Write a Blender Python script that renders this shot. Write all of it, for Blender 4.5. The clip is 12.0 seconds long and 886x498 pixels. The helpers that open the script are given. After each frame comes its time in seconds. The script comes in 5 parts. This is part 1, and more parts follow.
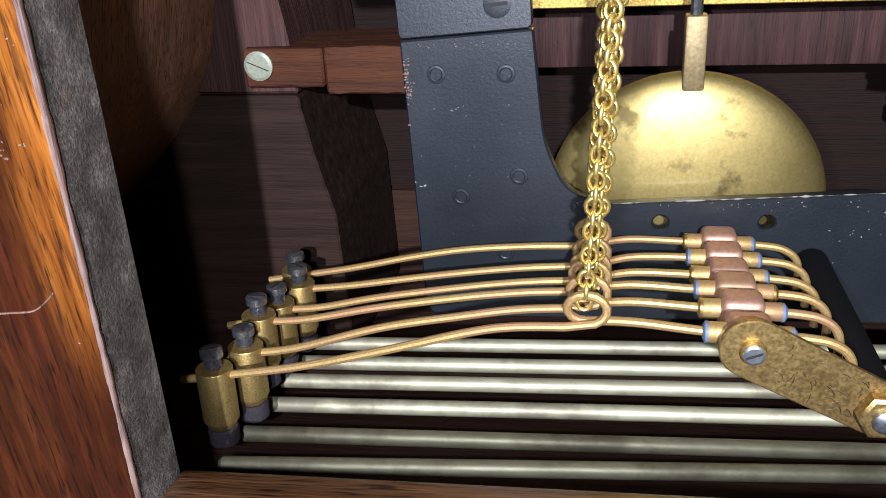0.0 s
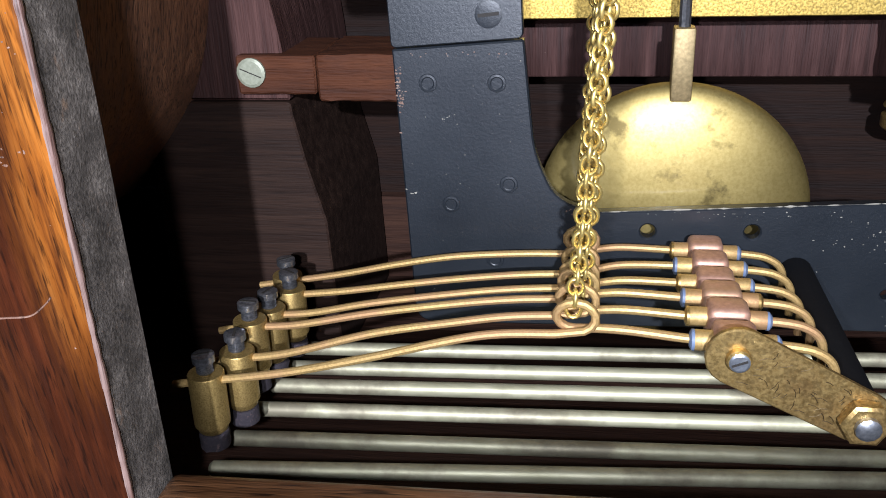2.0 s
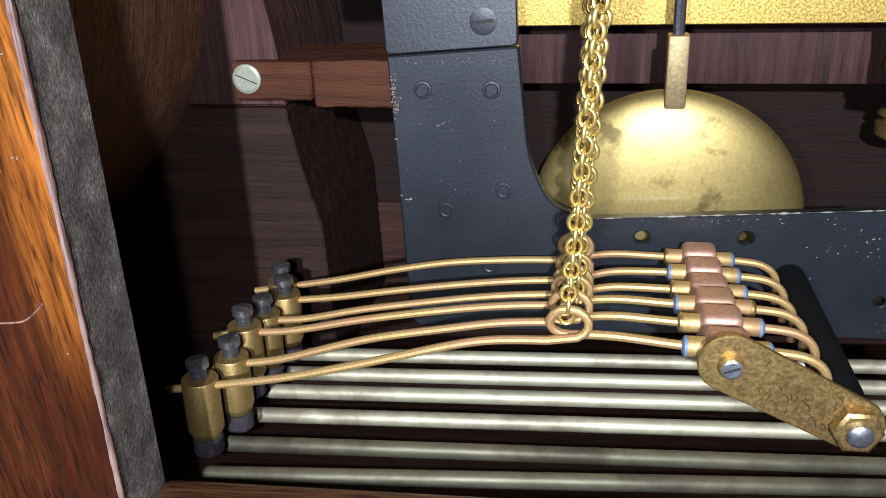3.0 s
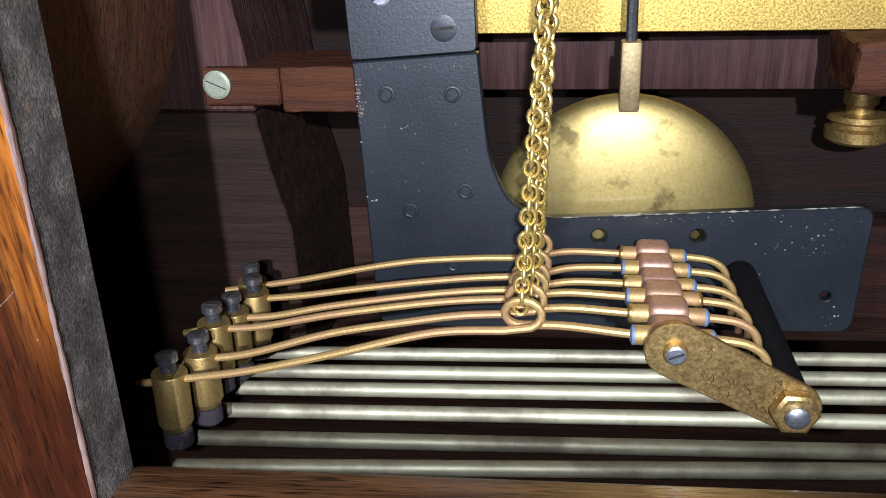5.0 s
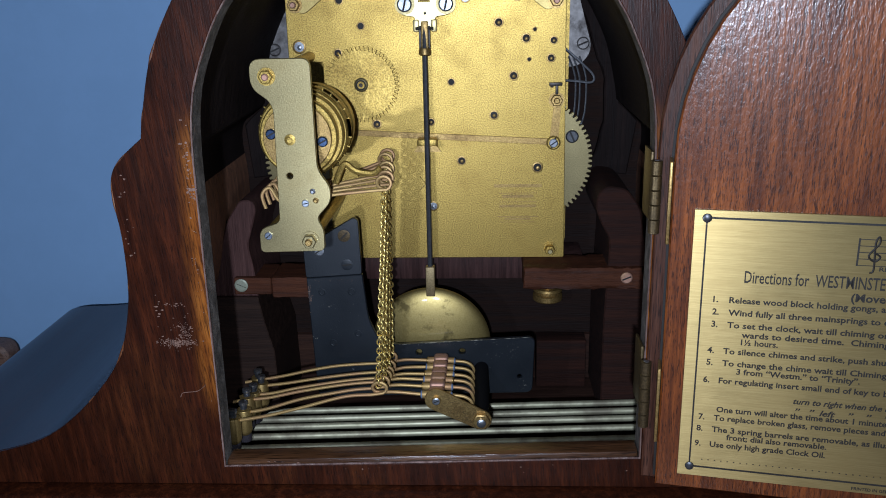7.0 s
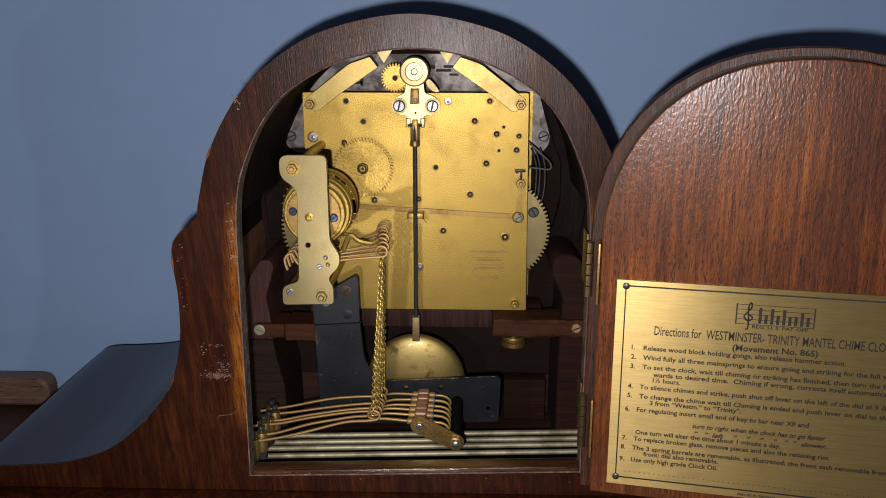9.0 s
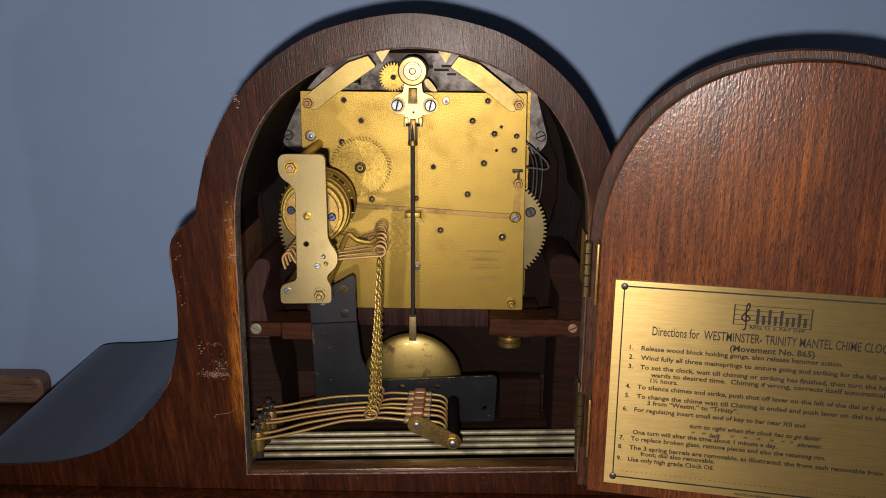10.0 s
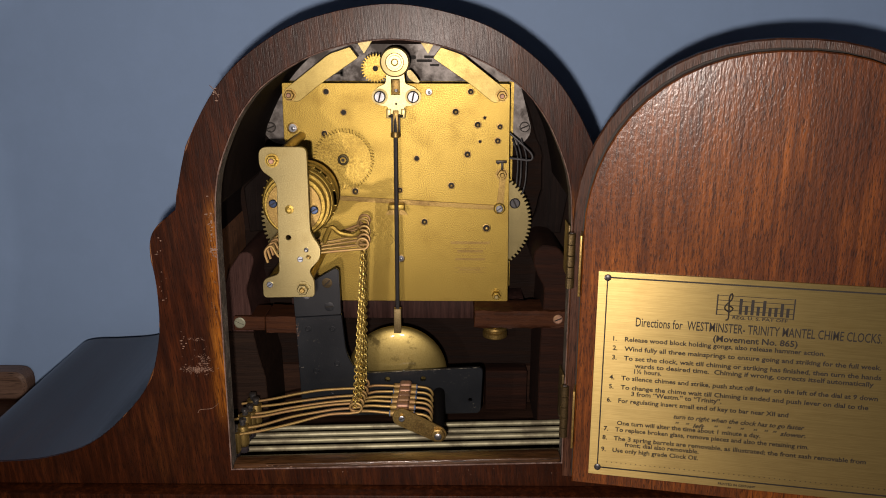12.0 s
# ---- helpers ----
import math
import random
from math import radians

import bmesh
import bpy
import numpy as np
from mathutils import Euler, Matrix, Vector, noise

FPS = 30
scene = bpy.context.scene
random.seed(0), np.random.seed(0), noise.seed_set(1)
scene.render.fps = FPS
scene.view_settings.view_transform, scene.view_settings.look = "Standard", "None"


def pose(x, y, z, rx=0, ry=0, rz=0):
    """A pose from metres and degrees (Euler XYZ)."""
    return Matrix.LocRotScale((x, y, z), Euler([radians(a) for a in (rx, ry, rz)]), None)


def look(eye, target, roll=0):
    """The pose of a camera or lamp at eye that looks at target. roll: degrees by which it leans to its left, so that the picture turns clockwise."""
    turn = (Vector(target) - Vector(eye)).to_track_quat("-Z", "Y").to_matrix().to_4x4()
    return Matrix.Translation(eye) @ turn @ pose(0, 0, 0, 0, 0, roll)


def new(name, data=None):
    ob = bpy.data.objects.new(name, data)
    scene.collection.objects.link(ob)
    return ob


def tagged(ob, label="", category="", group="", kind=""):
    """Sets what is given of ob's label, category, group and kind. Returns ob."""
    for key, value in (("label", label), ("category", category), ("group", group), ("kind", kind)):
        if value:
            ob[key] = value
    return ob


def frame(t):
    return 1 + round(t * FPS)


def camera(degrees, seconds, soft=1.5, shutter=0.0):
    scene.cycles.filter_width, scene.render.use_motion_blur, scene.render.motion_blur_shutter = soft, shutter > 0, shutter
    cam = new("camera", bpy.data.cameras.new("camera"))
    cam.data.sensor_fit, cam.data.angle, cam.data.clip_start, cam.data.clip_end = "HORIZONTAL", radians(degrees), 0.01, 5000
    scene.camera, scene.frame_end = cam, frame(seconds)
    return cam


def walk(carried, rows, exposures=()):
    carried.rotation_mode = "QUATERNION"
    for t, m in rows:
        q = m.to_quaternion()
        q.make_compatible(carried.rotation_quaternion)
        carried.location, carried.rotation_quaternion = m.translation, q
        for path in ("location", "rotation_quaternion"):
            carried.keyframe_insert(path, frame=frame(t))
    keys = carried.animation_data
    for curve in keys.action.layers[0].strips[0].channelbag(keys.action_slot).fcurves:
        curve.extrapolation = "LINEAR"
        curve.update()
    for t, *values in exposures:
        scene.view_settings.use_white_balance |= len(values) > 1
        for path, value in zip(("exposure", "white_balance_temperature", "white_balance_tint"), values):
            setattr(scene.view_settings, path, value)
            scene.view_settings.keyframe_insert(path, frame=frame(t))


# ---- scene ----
# camera and its walk
cam = camera(54.0, 12.0, soft=1.0)
PATH = [
    (0, (-0.01412, -0.17518, 0.11362), (-0.3825, 1.6143, -0.7), -3.23),
    (0.5, (-0.01461, -0.17551, 0.11453), (-0.3717, 1.6185, -0.6941), -3.00),
    (1, (-0.01437, -0.17601, 0.11473), (-0.37, 1.62, -0.6902), -2.87),
    (1.5, (-0.01442, -0.17662, 0.11497), (-0.3612, 1.6213, -0.6896), -2.63),
    (2, (-0.0146, -0.17657, 0.11469), (-0.3519, 1.6227, -0.6909), -2.43),
    (2.5, (-0.01417, -0.17639, 0.11457), (-0.3492, 1.6249, -0.6873), -2.31),
    (4.5, (-0.01307, -0.18068, 0.11633), (-0.3399, 1.6357, -0.6545), -2.04),
    (5, (-0.00953, -0.18228, 0.11439), (-0.3035, 1.6413, -0.6525), -2.07),
    (5.5, (-0.01489, -0.18978, 0.12222), (-0.2375, 1.6518, -0.6255), -0.87),
    (6, (-0.00444, -0.24012, 0.15509), (-0.1573, 1.6256, -0.5491), -0.66),
    (6.5, (0.01614, -0.29864, 0.17624), (-0.1033, 1.5978, -0.4476), -1.52),
    (7, (0.02369, -0.36598, 0.20402), (-0.0713, 1.5416, -0.3893), -1.15),
    (7.5, (0.02681, -0.40424, 0.22127), (-0.0584, 1.5175, -0.3263), -1.06),
    (9.5, (0.0251, -0.44406, 0.23364), (-0.0162, 1.4929, -0.263), 0.48),
    (10, (0.02296, -0.44314, 0.23375), (-0.0089, 1.4932, -0.266), 0.53),
    (10.5, (0.02507, -0.44293, 0.23341), (0.0025, 1.4924, -0.2706), 0.48),
    (11, (0.02645, -0.44333, 0.23412), (0.0155, 1.4894, -0.2799), 0.51),
    (11.5, (0.02671, -0.43948, 0.23071), (0.0108, 1.4902, -0.2947), 0.34),
    (12, (0.0258, -0.44116, 0.23441), (0.0175, 1.4894, -0.288), 0.22),
]
EXPOSURES = [
    (0.0, 1.62, 5480, 15), (2.7, 1.60, 5450, 15), (5.0, 1.48, 5400, 15), (5.5, 1.37, 5280, 14), (6.0, 0.72, 5150, 12),
    (6.5, 0.22, 5050, 11), (7.7, -0.07, 4950, 10), (9.3, -0.11, 6950, 20), (10.5, -0.10, 7300, 21), (12.0, -0.10, 7420, 21),
]
walk(cam, [(t, look(eye, target, roll)) for t, eye, target, roll in PATH], EXPOSURES)

# light: the torch beside the lens, and a dim room
world = bpy.data.worlds.new("dim_room")
scene.world = world
world.use_nodes = True
world.node_tree.nodes["Background"].inputs[0].default_value = (0.5, 0.6, 0.8, 1)
world.node_tree.nodes["Background"].inputs[1].default_value = 0.27
torch = new("torch", bpy.data.lights.new("torch", "POINT"))
torch.data.energy = 4.9
torch.data.shadow_soft_size = 0.0035
torch.data.color = (1.0, 0.97, 0.92)
torch.location = (0.0155, -0.447, 0.2182)
# added stand-in for the torch's close place at the start; always on, much dimmed
near = new("torch_stand_in", bpy.data.lights.new("torch_stand_in", "POINT"))
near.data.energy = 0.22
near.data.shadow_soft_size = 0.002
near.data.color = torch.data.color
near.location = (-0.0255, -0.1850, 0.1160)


# ---------------------------------------------------------------- materials
def rgb(c):
    return (c[0], c[1], c[2], 1.0)


class Nodes:
    def __init__(self, name):
        self.mat = bpy.data.materials.new(name)
        self.mat.use_nodes = True
        self.tree = self.mat.node_tree
        self.bsdf = self.tree.nodes["Principled BSDF"]
        self.coord = self.add("ShaderNodeTexCoord").outputs["Object"]

    def add(self, kind):
        return self.tree.nodes.new(kind)

    def link(self, a, b):
        self.tree.links.new(a, b)

    def noise(self, scale, stretch=(1, 1, 1), detail=6.0, rough=0.6, shift=(0, 0, 0), lean=0.0):
        m = self.add("ShaderNodeMapping")
        m.inputs["Scale"].default_value = stretch
        m.inputs["Location"].default_value = shift
        vec = self.coord
        if lean:
            tip = self.add("ShaderNodeMapping")
            tip.inputs["Rotation"].default_value = (0, lean, 0)
            self.link(vec, tip.inputs["Vector"])
            vec = tip.outputs[0]
        self.link(vec, m.inputs["Vector"])
        n = self.add("ShaderNodeTexNoise")
        n.inputs["Scale"].default_value = scale
        n.inputs["Detail"].default_value = detail
        n.inputs["Roughness"].default_value = rough
        self.link(m.outputs[0], n.inputs["Vector"])
        return n.outputs["Fac"]

    def ramp(self, fac, stops):
        r = self.add("ShaderNodeValToRGB")
        el = r.color_ramp.elements
        while len(el) < len(stops):
            el.new(0.5)
        for e, (p, c) in zip(el, stops):
            e.position, e.color = p, rgb(c) if len(c) == 3 else c
        self.link(fac, r.inputs[0])
        return r.outputs[0]

    def grey(self, fac, p0, v0, p1, v1):
        return self.ramp(fac, [(p0, (v0, v0, v0)), (p1, (v1, v1, v1))])

    def mix(self, fac, a, b, how="MIX"):
        m = self.add("ShaderNodeMix")
        m.data_type, m.blend_type = "RGBA", how
        if isinstance(fac, (int, float)):
            m.inputs[0].default_value = fac
        else:
            self.link(fac, m.inputs[0])
        for sock, v in ((m.inputs[6], a), (m.inputs[7], b)):
            if isinstance(v, tuple):
                sock.default_value = rgb(v)
            else:
                self.link(v, sock)
        return m.outputs[2]

    def bump(self, height, strength, distance):
        b = self.add("ShaderNodeBump")
        b.inputs["Strength"].default_value = strength
        b.inputs["Distance"].default_value = distance
        self.link(height, b.inputs["Height"])
        self.link(b.outputs[0], self.bsdf.inputs["Normal"])
        self.link(b.outputs[0], self.bsdf.inputs["Coat Normal"])

    def done(self, color, rough, metal=0.0, coat=0.0, spec=0.5):
        for key, v in (("Base Color", color), ("Roughness", rough)):
            if isinstance(v, (int, float)):
                self.bsdf.inputs[key].default_value = v
            elif isinstance(v, tuple):
                self.bsdf.inputs[key].default_value = rgb(v)
            else:
                self.link(v, self.bsdf.inputs[key])
        self.bsdf.inputs["Metallic"].default_value = metal
        self.bsdf.inputs["Coat Weight"].default_value = coat
        self.bsdf.inputs["Coat Roughness"].default_value = 0.2
        self.bsdf.inputs["Specular IOR Level"].default_value = spec
        return self.mat


def wood(name, dark, mid, light, axis=2, rough=(0.3, 0.5), coat=0.3, bump=0.25, chips=None, spec=0.5, fleck=130.0, pore=1.0):
    n = Nodes(name)
    s = [420.0, 420.0, 420.0]
    s[axis] = 16.0
    p = [2600.0, 2600.0, 2600.0]
    p[axis] = fleck
    big = n.noise(24.0, detail=4.0)
    grain = n.noise(1.0, tuple(s), detail=7.0, rough=0.65)
    pores = n.noise(1.0, tuple(p), detail=3.0, rough=0.5)
    c = n.ramp(grain, [(0.3, dark), (0.5, mid), (0.7, light)])
    c = n.mix(n.grey(pores, 0.34, pore, 0.47, 0.0), c, tuple(v * 0.35 for v in dark))
    c = n.mix(0.55, c, n.grey(big, 0.25, 0.45, 0.75, 1.0), "MULTIPLY")
    if chips:
        spot = n.noise(150.0, (1, 1, 0.6), detail=8.0, rough=0.75, shift=(3, 7, 1))
        c = n.mix(n.grey(spot, 0.69, 0.0, 0.72, 0.8), c, chips)
    n.bump(pores, bump, 0.0003)
    return n.done(c, n.grey(grain, 0.3, rough[0], 0.7, rough[1]), 0.0, coat, spec)


def metal(name, low, high, tarnish, rough=(0.35, 0.55), metallic=0.85, speck=1800.0, bump=0.08, dirt=0.55, dirt_at=(0.55, 0.75), stretch=(1, 1, 1), grit=0.0):
    n = Nodes(name)
    fine = n.noise(speck, stretch, detail=3.0)
    cloud = n.noise(55.0, detail=6.0, rough=0.65, shift=(5, 2, 9))
    c = n.ramp(fine, [(0.3, low), (0.7, high)])
    c = n.mix(n.grey(cloud, dirt_at[0], 0.0, dirt_at[1], dirt), c, tarnish)
    if grit:
        sand = n.noise(2000.0, detail=2.0, rough=0.5, shift=(1, 4, 2))
        spots = n.noise(170.0, detail=7.0, rough=0.75, shift=(8, 1, 3))
        c = n.mix(grit, c, n.grey(sand, 0.37, 0.34, 0.59, 1.0), "MULTIPLY")
        c = n.mix(n.grey(spots, 0.66, 0.0, 0.74, 0.75), c, tarnish)
        n.bump(sand, 0.17, 0.0002)
    else:
        n.bump(fine, bump, 0.0002)
    return n.done(c, n.grey(cloud, 0.3, rough[0], 0.7, rough[1]), metallic)


def paint(name, color, spots, rough=(0.35, 0.6), spot_at=(0.66, 0.72), scale=420.0, spec=0.5, bump=0.2, mottle=0.5):
    n = Nodes(name)
    fine = n.noise(scale, detail=7.0, rough=0.7)
    big = n.noise(30.0, detail=4.0)
    c = n.mix(mottle, color, n.grey(big, 0.3, 0.5, 0.7, 1.0), "MULTIPLY")
    c = n.mix(n.grey(fine, spot_at[0], 0.0, spot_at[1], 1.0), c, spots)
    n.bump(fine, bump, 0.0003)
    return n.done(c, n.grey(big, 0.3, rough[0], 0.7, rough[1]), 0.0, 0.0, spec)


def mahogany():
    """Old varnish: dark brown, faded orange in patches; by the opening torchlight is painted in as well."""
    n = Nodes("varnished_mahogany")
    grain = n.noise(1.0, (330, 330, 34), detail=7.0, rough=0.65, lean=0.09)
    pores = n.noise(1.0, (2200, 2200, 190), detail=3.0, rough=0.55, lean=0.09)
    streak = n.noise(1.0, (1500, 1500, 90), detail=6.0, rough=0.6, shift=(4, 1, 6), lean=0.09)
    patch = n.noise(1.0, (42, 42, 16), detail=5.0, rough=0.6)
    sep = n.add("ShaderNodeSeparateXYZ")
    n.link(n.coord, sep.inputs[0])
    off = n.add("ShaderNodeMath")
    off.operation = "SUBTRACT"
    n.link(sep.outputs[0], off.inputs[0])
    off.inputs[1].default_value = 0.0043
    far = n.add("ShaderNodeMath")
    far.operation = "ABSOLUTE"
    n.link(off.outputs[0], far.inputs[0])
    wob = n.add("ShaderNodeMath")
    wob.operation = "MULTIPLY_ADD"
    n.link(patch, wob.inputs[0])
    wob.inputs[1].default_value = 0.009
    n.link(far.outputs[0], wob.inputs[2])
    # orange strip beside the opening: the close torch's light put into the colour
    lit_band = n.add("ShaderNodeMapRange")
    lit_band.interpolation_type = "SMOOTHSTEP"
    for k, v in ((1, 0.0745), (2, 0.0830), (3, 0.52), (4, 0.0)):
        lit_band.inputs[k].default_value = v
    n.link(wob.outputs[0], lit_band.inputs[0])
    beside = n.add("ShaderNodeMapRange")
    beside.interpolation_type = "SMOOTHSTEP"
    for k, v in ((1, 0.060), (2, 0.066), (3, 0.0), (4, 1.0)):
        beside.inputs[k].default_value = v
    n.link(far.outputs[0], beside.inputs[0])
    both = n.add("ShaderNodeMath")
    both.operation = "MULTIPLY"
    n.link(lit_band.outputs[0], both.inputs[0])
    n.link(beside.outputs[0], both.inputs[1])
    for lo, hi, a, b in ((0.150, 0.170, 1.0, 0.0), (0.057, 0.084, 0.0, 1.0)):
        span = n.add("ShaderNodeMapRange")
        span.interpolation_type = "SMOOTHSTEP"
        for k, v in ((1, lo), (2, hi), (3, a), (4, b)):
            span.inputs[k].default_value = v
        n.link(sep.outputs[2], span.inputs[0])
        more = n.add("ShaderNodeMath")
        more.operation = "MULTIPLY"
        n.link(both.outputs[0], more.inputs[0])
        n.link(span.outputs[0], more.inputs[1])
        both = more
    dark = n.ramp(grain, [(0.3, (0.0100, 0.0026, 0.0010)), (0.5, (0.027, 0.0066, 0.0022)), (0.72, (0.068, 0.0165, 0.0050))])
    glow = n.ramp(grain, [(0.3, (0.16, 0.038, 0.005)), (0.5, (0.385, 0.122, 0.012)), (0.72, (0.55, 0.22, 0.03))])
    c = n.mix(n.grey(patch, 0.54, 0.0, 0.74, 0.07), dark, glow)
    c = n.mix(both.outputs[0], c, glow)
    c = n.mix(n.grey(streak, 0.38, 0.65, 0.52, 0.0), c, (0.022, 0.0065, 0.003))
    c = n.mix(n.grey(pores, 0.35, 0.75, 0.46, 0.0), c, (0.006, 0.0025, 0.0015))
    spot = n.noise(260.0, (1, 1, 0.6), detail=8.0, rough=0.75, shift=(3, 7, 1))
    c = n.mix(n.grey(spot, 0.72, 0.0, 0.75, 0.7), c, (0.36, 0.2, 0.13))
    n.bump(n.mix(0.5, pores, streak), 0.35, 0.0003)
    return n.done(c, n.grey(patch, 0.3, 0.32, 0.7, 0.46), 0.0, 0.05, 0.17)


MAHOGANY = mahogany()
WORN = wood("worn_bare_edge", (0.12, 0.06, 0.038), (0.22, 0.125, 0.085), (0.33, 0.215, 0.16), 2, (0.5, 0.7), 0.0, 0.6)
RUBBED = wood("rubbed_reddish_edge", (0.045, 0.019, 0.013), (0.13, 0.070, 0.053), (0.27, 0.195, 0.165), 2, (0.5, 0.7), 0.0, 0.9, pore=0.6)
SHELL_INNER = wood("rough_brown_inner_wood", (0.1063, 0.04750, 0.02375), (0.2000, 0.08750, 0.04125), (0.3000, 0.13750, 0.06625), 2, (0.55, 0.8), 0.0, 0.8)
PLATE_BRASS = metal("polished_sign_brass", (0.38, 0.275, 0.098), (0.51, 0.38, 0.146), (0.32, 0.225, 0.077), (0.34, 0.42), 0.85, 5200.0, 0.1, 0.4, (0.5, 0.75), (0.02, 1, 1))


# brushed along its length: the glint spreads up and down
up = PLATE_BRASS.node_tree.nodes.new("ShaderNodeCombineXYZ")
up.inputs[2].default_value = 1.0
face = PLATE_BRASS.node_tree.nodes["Principled BSDF"]
face.inputs["Anisotropic"].default_value = 0.8
PLATE_BRASS.node_tree.links.new(up.outputs[0], face.inputs["Tangent"])


def door_wood():
    """Polished mahogany: short pores, orange and brown clouds, a pebbled coat of varnish."""
    n = Nodes("door_mahogany")
    grain = n.noise(1.0, (420, 420, 18), detail=8.0, rough=0.68)
    pores = n.noise(1.0, (3400, 3400, 330), detail=4.0, rough=0.62)
    streak = n.noise(1.0, (900, 900, 42), detail=5.0, rough=0.6, shift=(3, 1, 2))
    cloud = n.noise(1.0, (26, 26, 12), detail=4.0, rough=0.55, shift=(2, 0, 5))
    pebble = n.noise(1.0, (1000, 1000, 420), detail=3.0, rough=0.6)
    brown = n.ramp(grain, [(0.32, (0.045, 0.0115, 0.0035)), (0.68, (0.14, 0.037, 0.0085))])
    orange = n.ramp(grain, [(0.32, (0.12, 0.03, 0.005)), (0.68, (0.31, 0.088, 0.0125))])
    c = n.mix(n.grey(cloud, 0.4, 0.0, 0.62, 1.0), brown, orange)
    c = n.mix(n.grey(streak, 0.34, 0.6, 0.56, 0.0), c, (0.035, 0.010, 0.003))
    c = n.mix(n.grey(pores, 0.38, 0.8, 0.48, 0.0), c, (0.014, 0.0045, 0.002))
    n.bump(pebble, 0.5, 0.0003)
    mat = n.done(c, 0.5, 0.0, 0.75, 0.12)
    n.bsdf.inputs["Coat Roughness"].default_value = 0.24
    return mat


DOOR_WOOD = door_wood()
RIM_WOOD = wood("scuffed_rim_wood", (0.028, 0.009, 0.0045), (0.055, 0.019, 0.009), (0.10, 0.04, 0.021), 2, (0.4, 0.6), 0.05, 0.6, (0.3, 0.2, 0.14), 0.25)
SHELL_WOOD = wood("polished_shell", (0.012, 0.005, 0.004), (0.022, 0.009, 0.006), (0.04, 0.016, 0.01), 1, (0.3, 0.36), 0.3, 0.05)
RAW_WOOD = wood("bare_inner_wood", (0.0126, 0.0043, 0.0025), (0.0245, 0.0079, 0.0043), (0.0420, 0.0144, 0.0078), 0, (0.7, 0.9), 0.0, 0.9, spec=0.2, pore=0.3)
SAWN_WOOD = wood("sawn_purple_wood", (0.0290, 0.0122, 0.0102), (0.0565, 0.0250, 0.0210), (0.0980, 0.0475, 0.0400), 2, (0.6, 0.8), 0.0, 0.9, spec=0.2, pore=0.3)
GLUED_SHADE_WOOD = wood("glue_stained_shade_wood", (0.007, 0.0045, 0.004), (0.013, 0.008, 0.007), (0.022, 0.014, 0.012), 2, (0.65, 0.85), 0.0, 0.8, None, 0.12, pore=0.3)
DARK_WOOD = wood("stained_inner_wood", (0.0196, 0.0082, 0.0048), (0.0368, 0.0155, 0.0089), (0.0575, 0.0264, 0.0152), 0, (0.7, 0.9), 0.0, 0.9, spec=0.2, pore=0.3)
RED_WOOD = wood("reddish_support_wood", (0.0368, 0.0112, 0.0040), (0.0644, 0.0200, 0.0072), (0.0994, 0.0331, 0.0122), 0, (0.6, 0.8), 0.0, 0.9, (0.27, 0.11, 0.05), spec=0.2, pore=0.3)


def lining():
    """Black stain under grey dust: clouds of dust, fine scuffs, brown bare specks."""
    n = Nodes("dusty_black_edge")
    dust = n.noise(190.0, (1, 1, 0.8), detail=8.0, rough=0.75)
    fine = n.noise(2300.0, (1, 1, 0.85), detail=4.0, rough=0.7, shift=(2, 2, 7))
    bare = n.noise(330.0, (1, 1, 0.5), detail=6.0, rough=0.7, shift=(9, 3, 1))
    c = n.ramp(dust, [(0.34, (0.032, 0.0275, 0.0235)), (0.5, (0.080, 0.068, 0.057)), (0.64, (0.16, 0.138, 0.116))])
    c = n.mix(0.75, c, n.grey(fine, 0.36, 0.22, 0.6, 1.0), "MULTIPLY")
    c = n.mix(n.grey(fine, 0.66, 0.0, 0.74, 0.6), c, (0.3, 0.28, 0.26))
    c = n.mix(n.grey(bare, 0.60, 0.0, 0.70, 0.7), c, (0.17, 0.11, 0.07))
    n.bump(fine, 0.55, 0.0004)
    return n.done(c, n.grey(dust, 0.3, 0.6, 0.7, 0.9), 0.0, 0.0, 0.3)


LINING = lining()
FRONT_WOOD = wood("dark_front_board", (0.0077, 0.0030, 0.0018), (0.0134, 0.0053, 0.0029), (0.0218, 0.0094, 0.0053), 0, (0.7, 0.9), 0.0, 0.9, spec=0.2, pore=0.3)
GREY_WOOD = wood("grey_brown_support", (0.0112, 0.0052, 0.0033), (0.0216, 0.0103, 0.0063), (0.0362, 0.0179, 0.0107), 0, (0.55, 0.75), 0.0, 0.4, spec=0.2, pore=0.4)
HOOK = metal("dull_hook_brass", (0.20, 0.15, 0.07), (0.33, 0.25, 0.12), (0.13, 0.10, 0.055), (0.5, 0.6), 0.7, 1500.0, 0.1, 0.6)
SCREW_STEEL = metal("oily_screw_steel", (0.15, 0.152, 0.16), (0.42, 0.42, 0.44), (0.06, 0.055, 0.05), (0.24, 0.38), 0.9, 1800.0, 0.12, 0.6, (0.48, 0.68))
BRASS = metal("grained_brass", (0.385, 0.256, 0.046), (0.665, 0.472, 0.120), (0.25, 0.145, 0.027), (0.40, 0.5), 0.8, 2300.0, 0.2, 0.45, (0.5, 0.72), (1, 1, 1), 0.75)
PALE_BRASS = metal("pale_brass", (0.265, 0.212, 0.095), (0.40, 0.335, 0.158), (0.20, 0.145, 0.05), (0.34, 0.48), 0.8, 2000.0, 0.06, 0.5, (0.5, 0.72), (1, 1, 1), 0.22)
DULL_BRASS = metal("tarnished_brass", (0.34, 0.22, 0.06), (0.56, 0.38, 0.13), (0.16, 0.09, 0.035), (0.36, 0.5), 0.8, 1500.0, 0.12, 0.7, (0.45, 0.7), (1, 1, 1), 0.6)
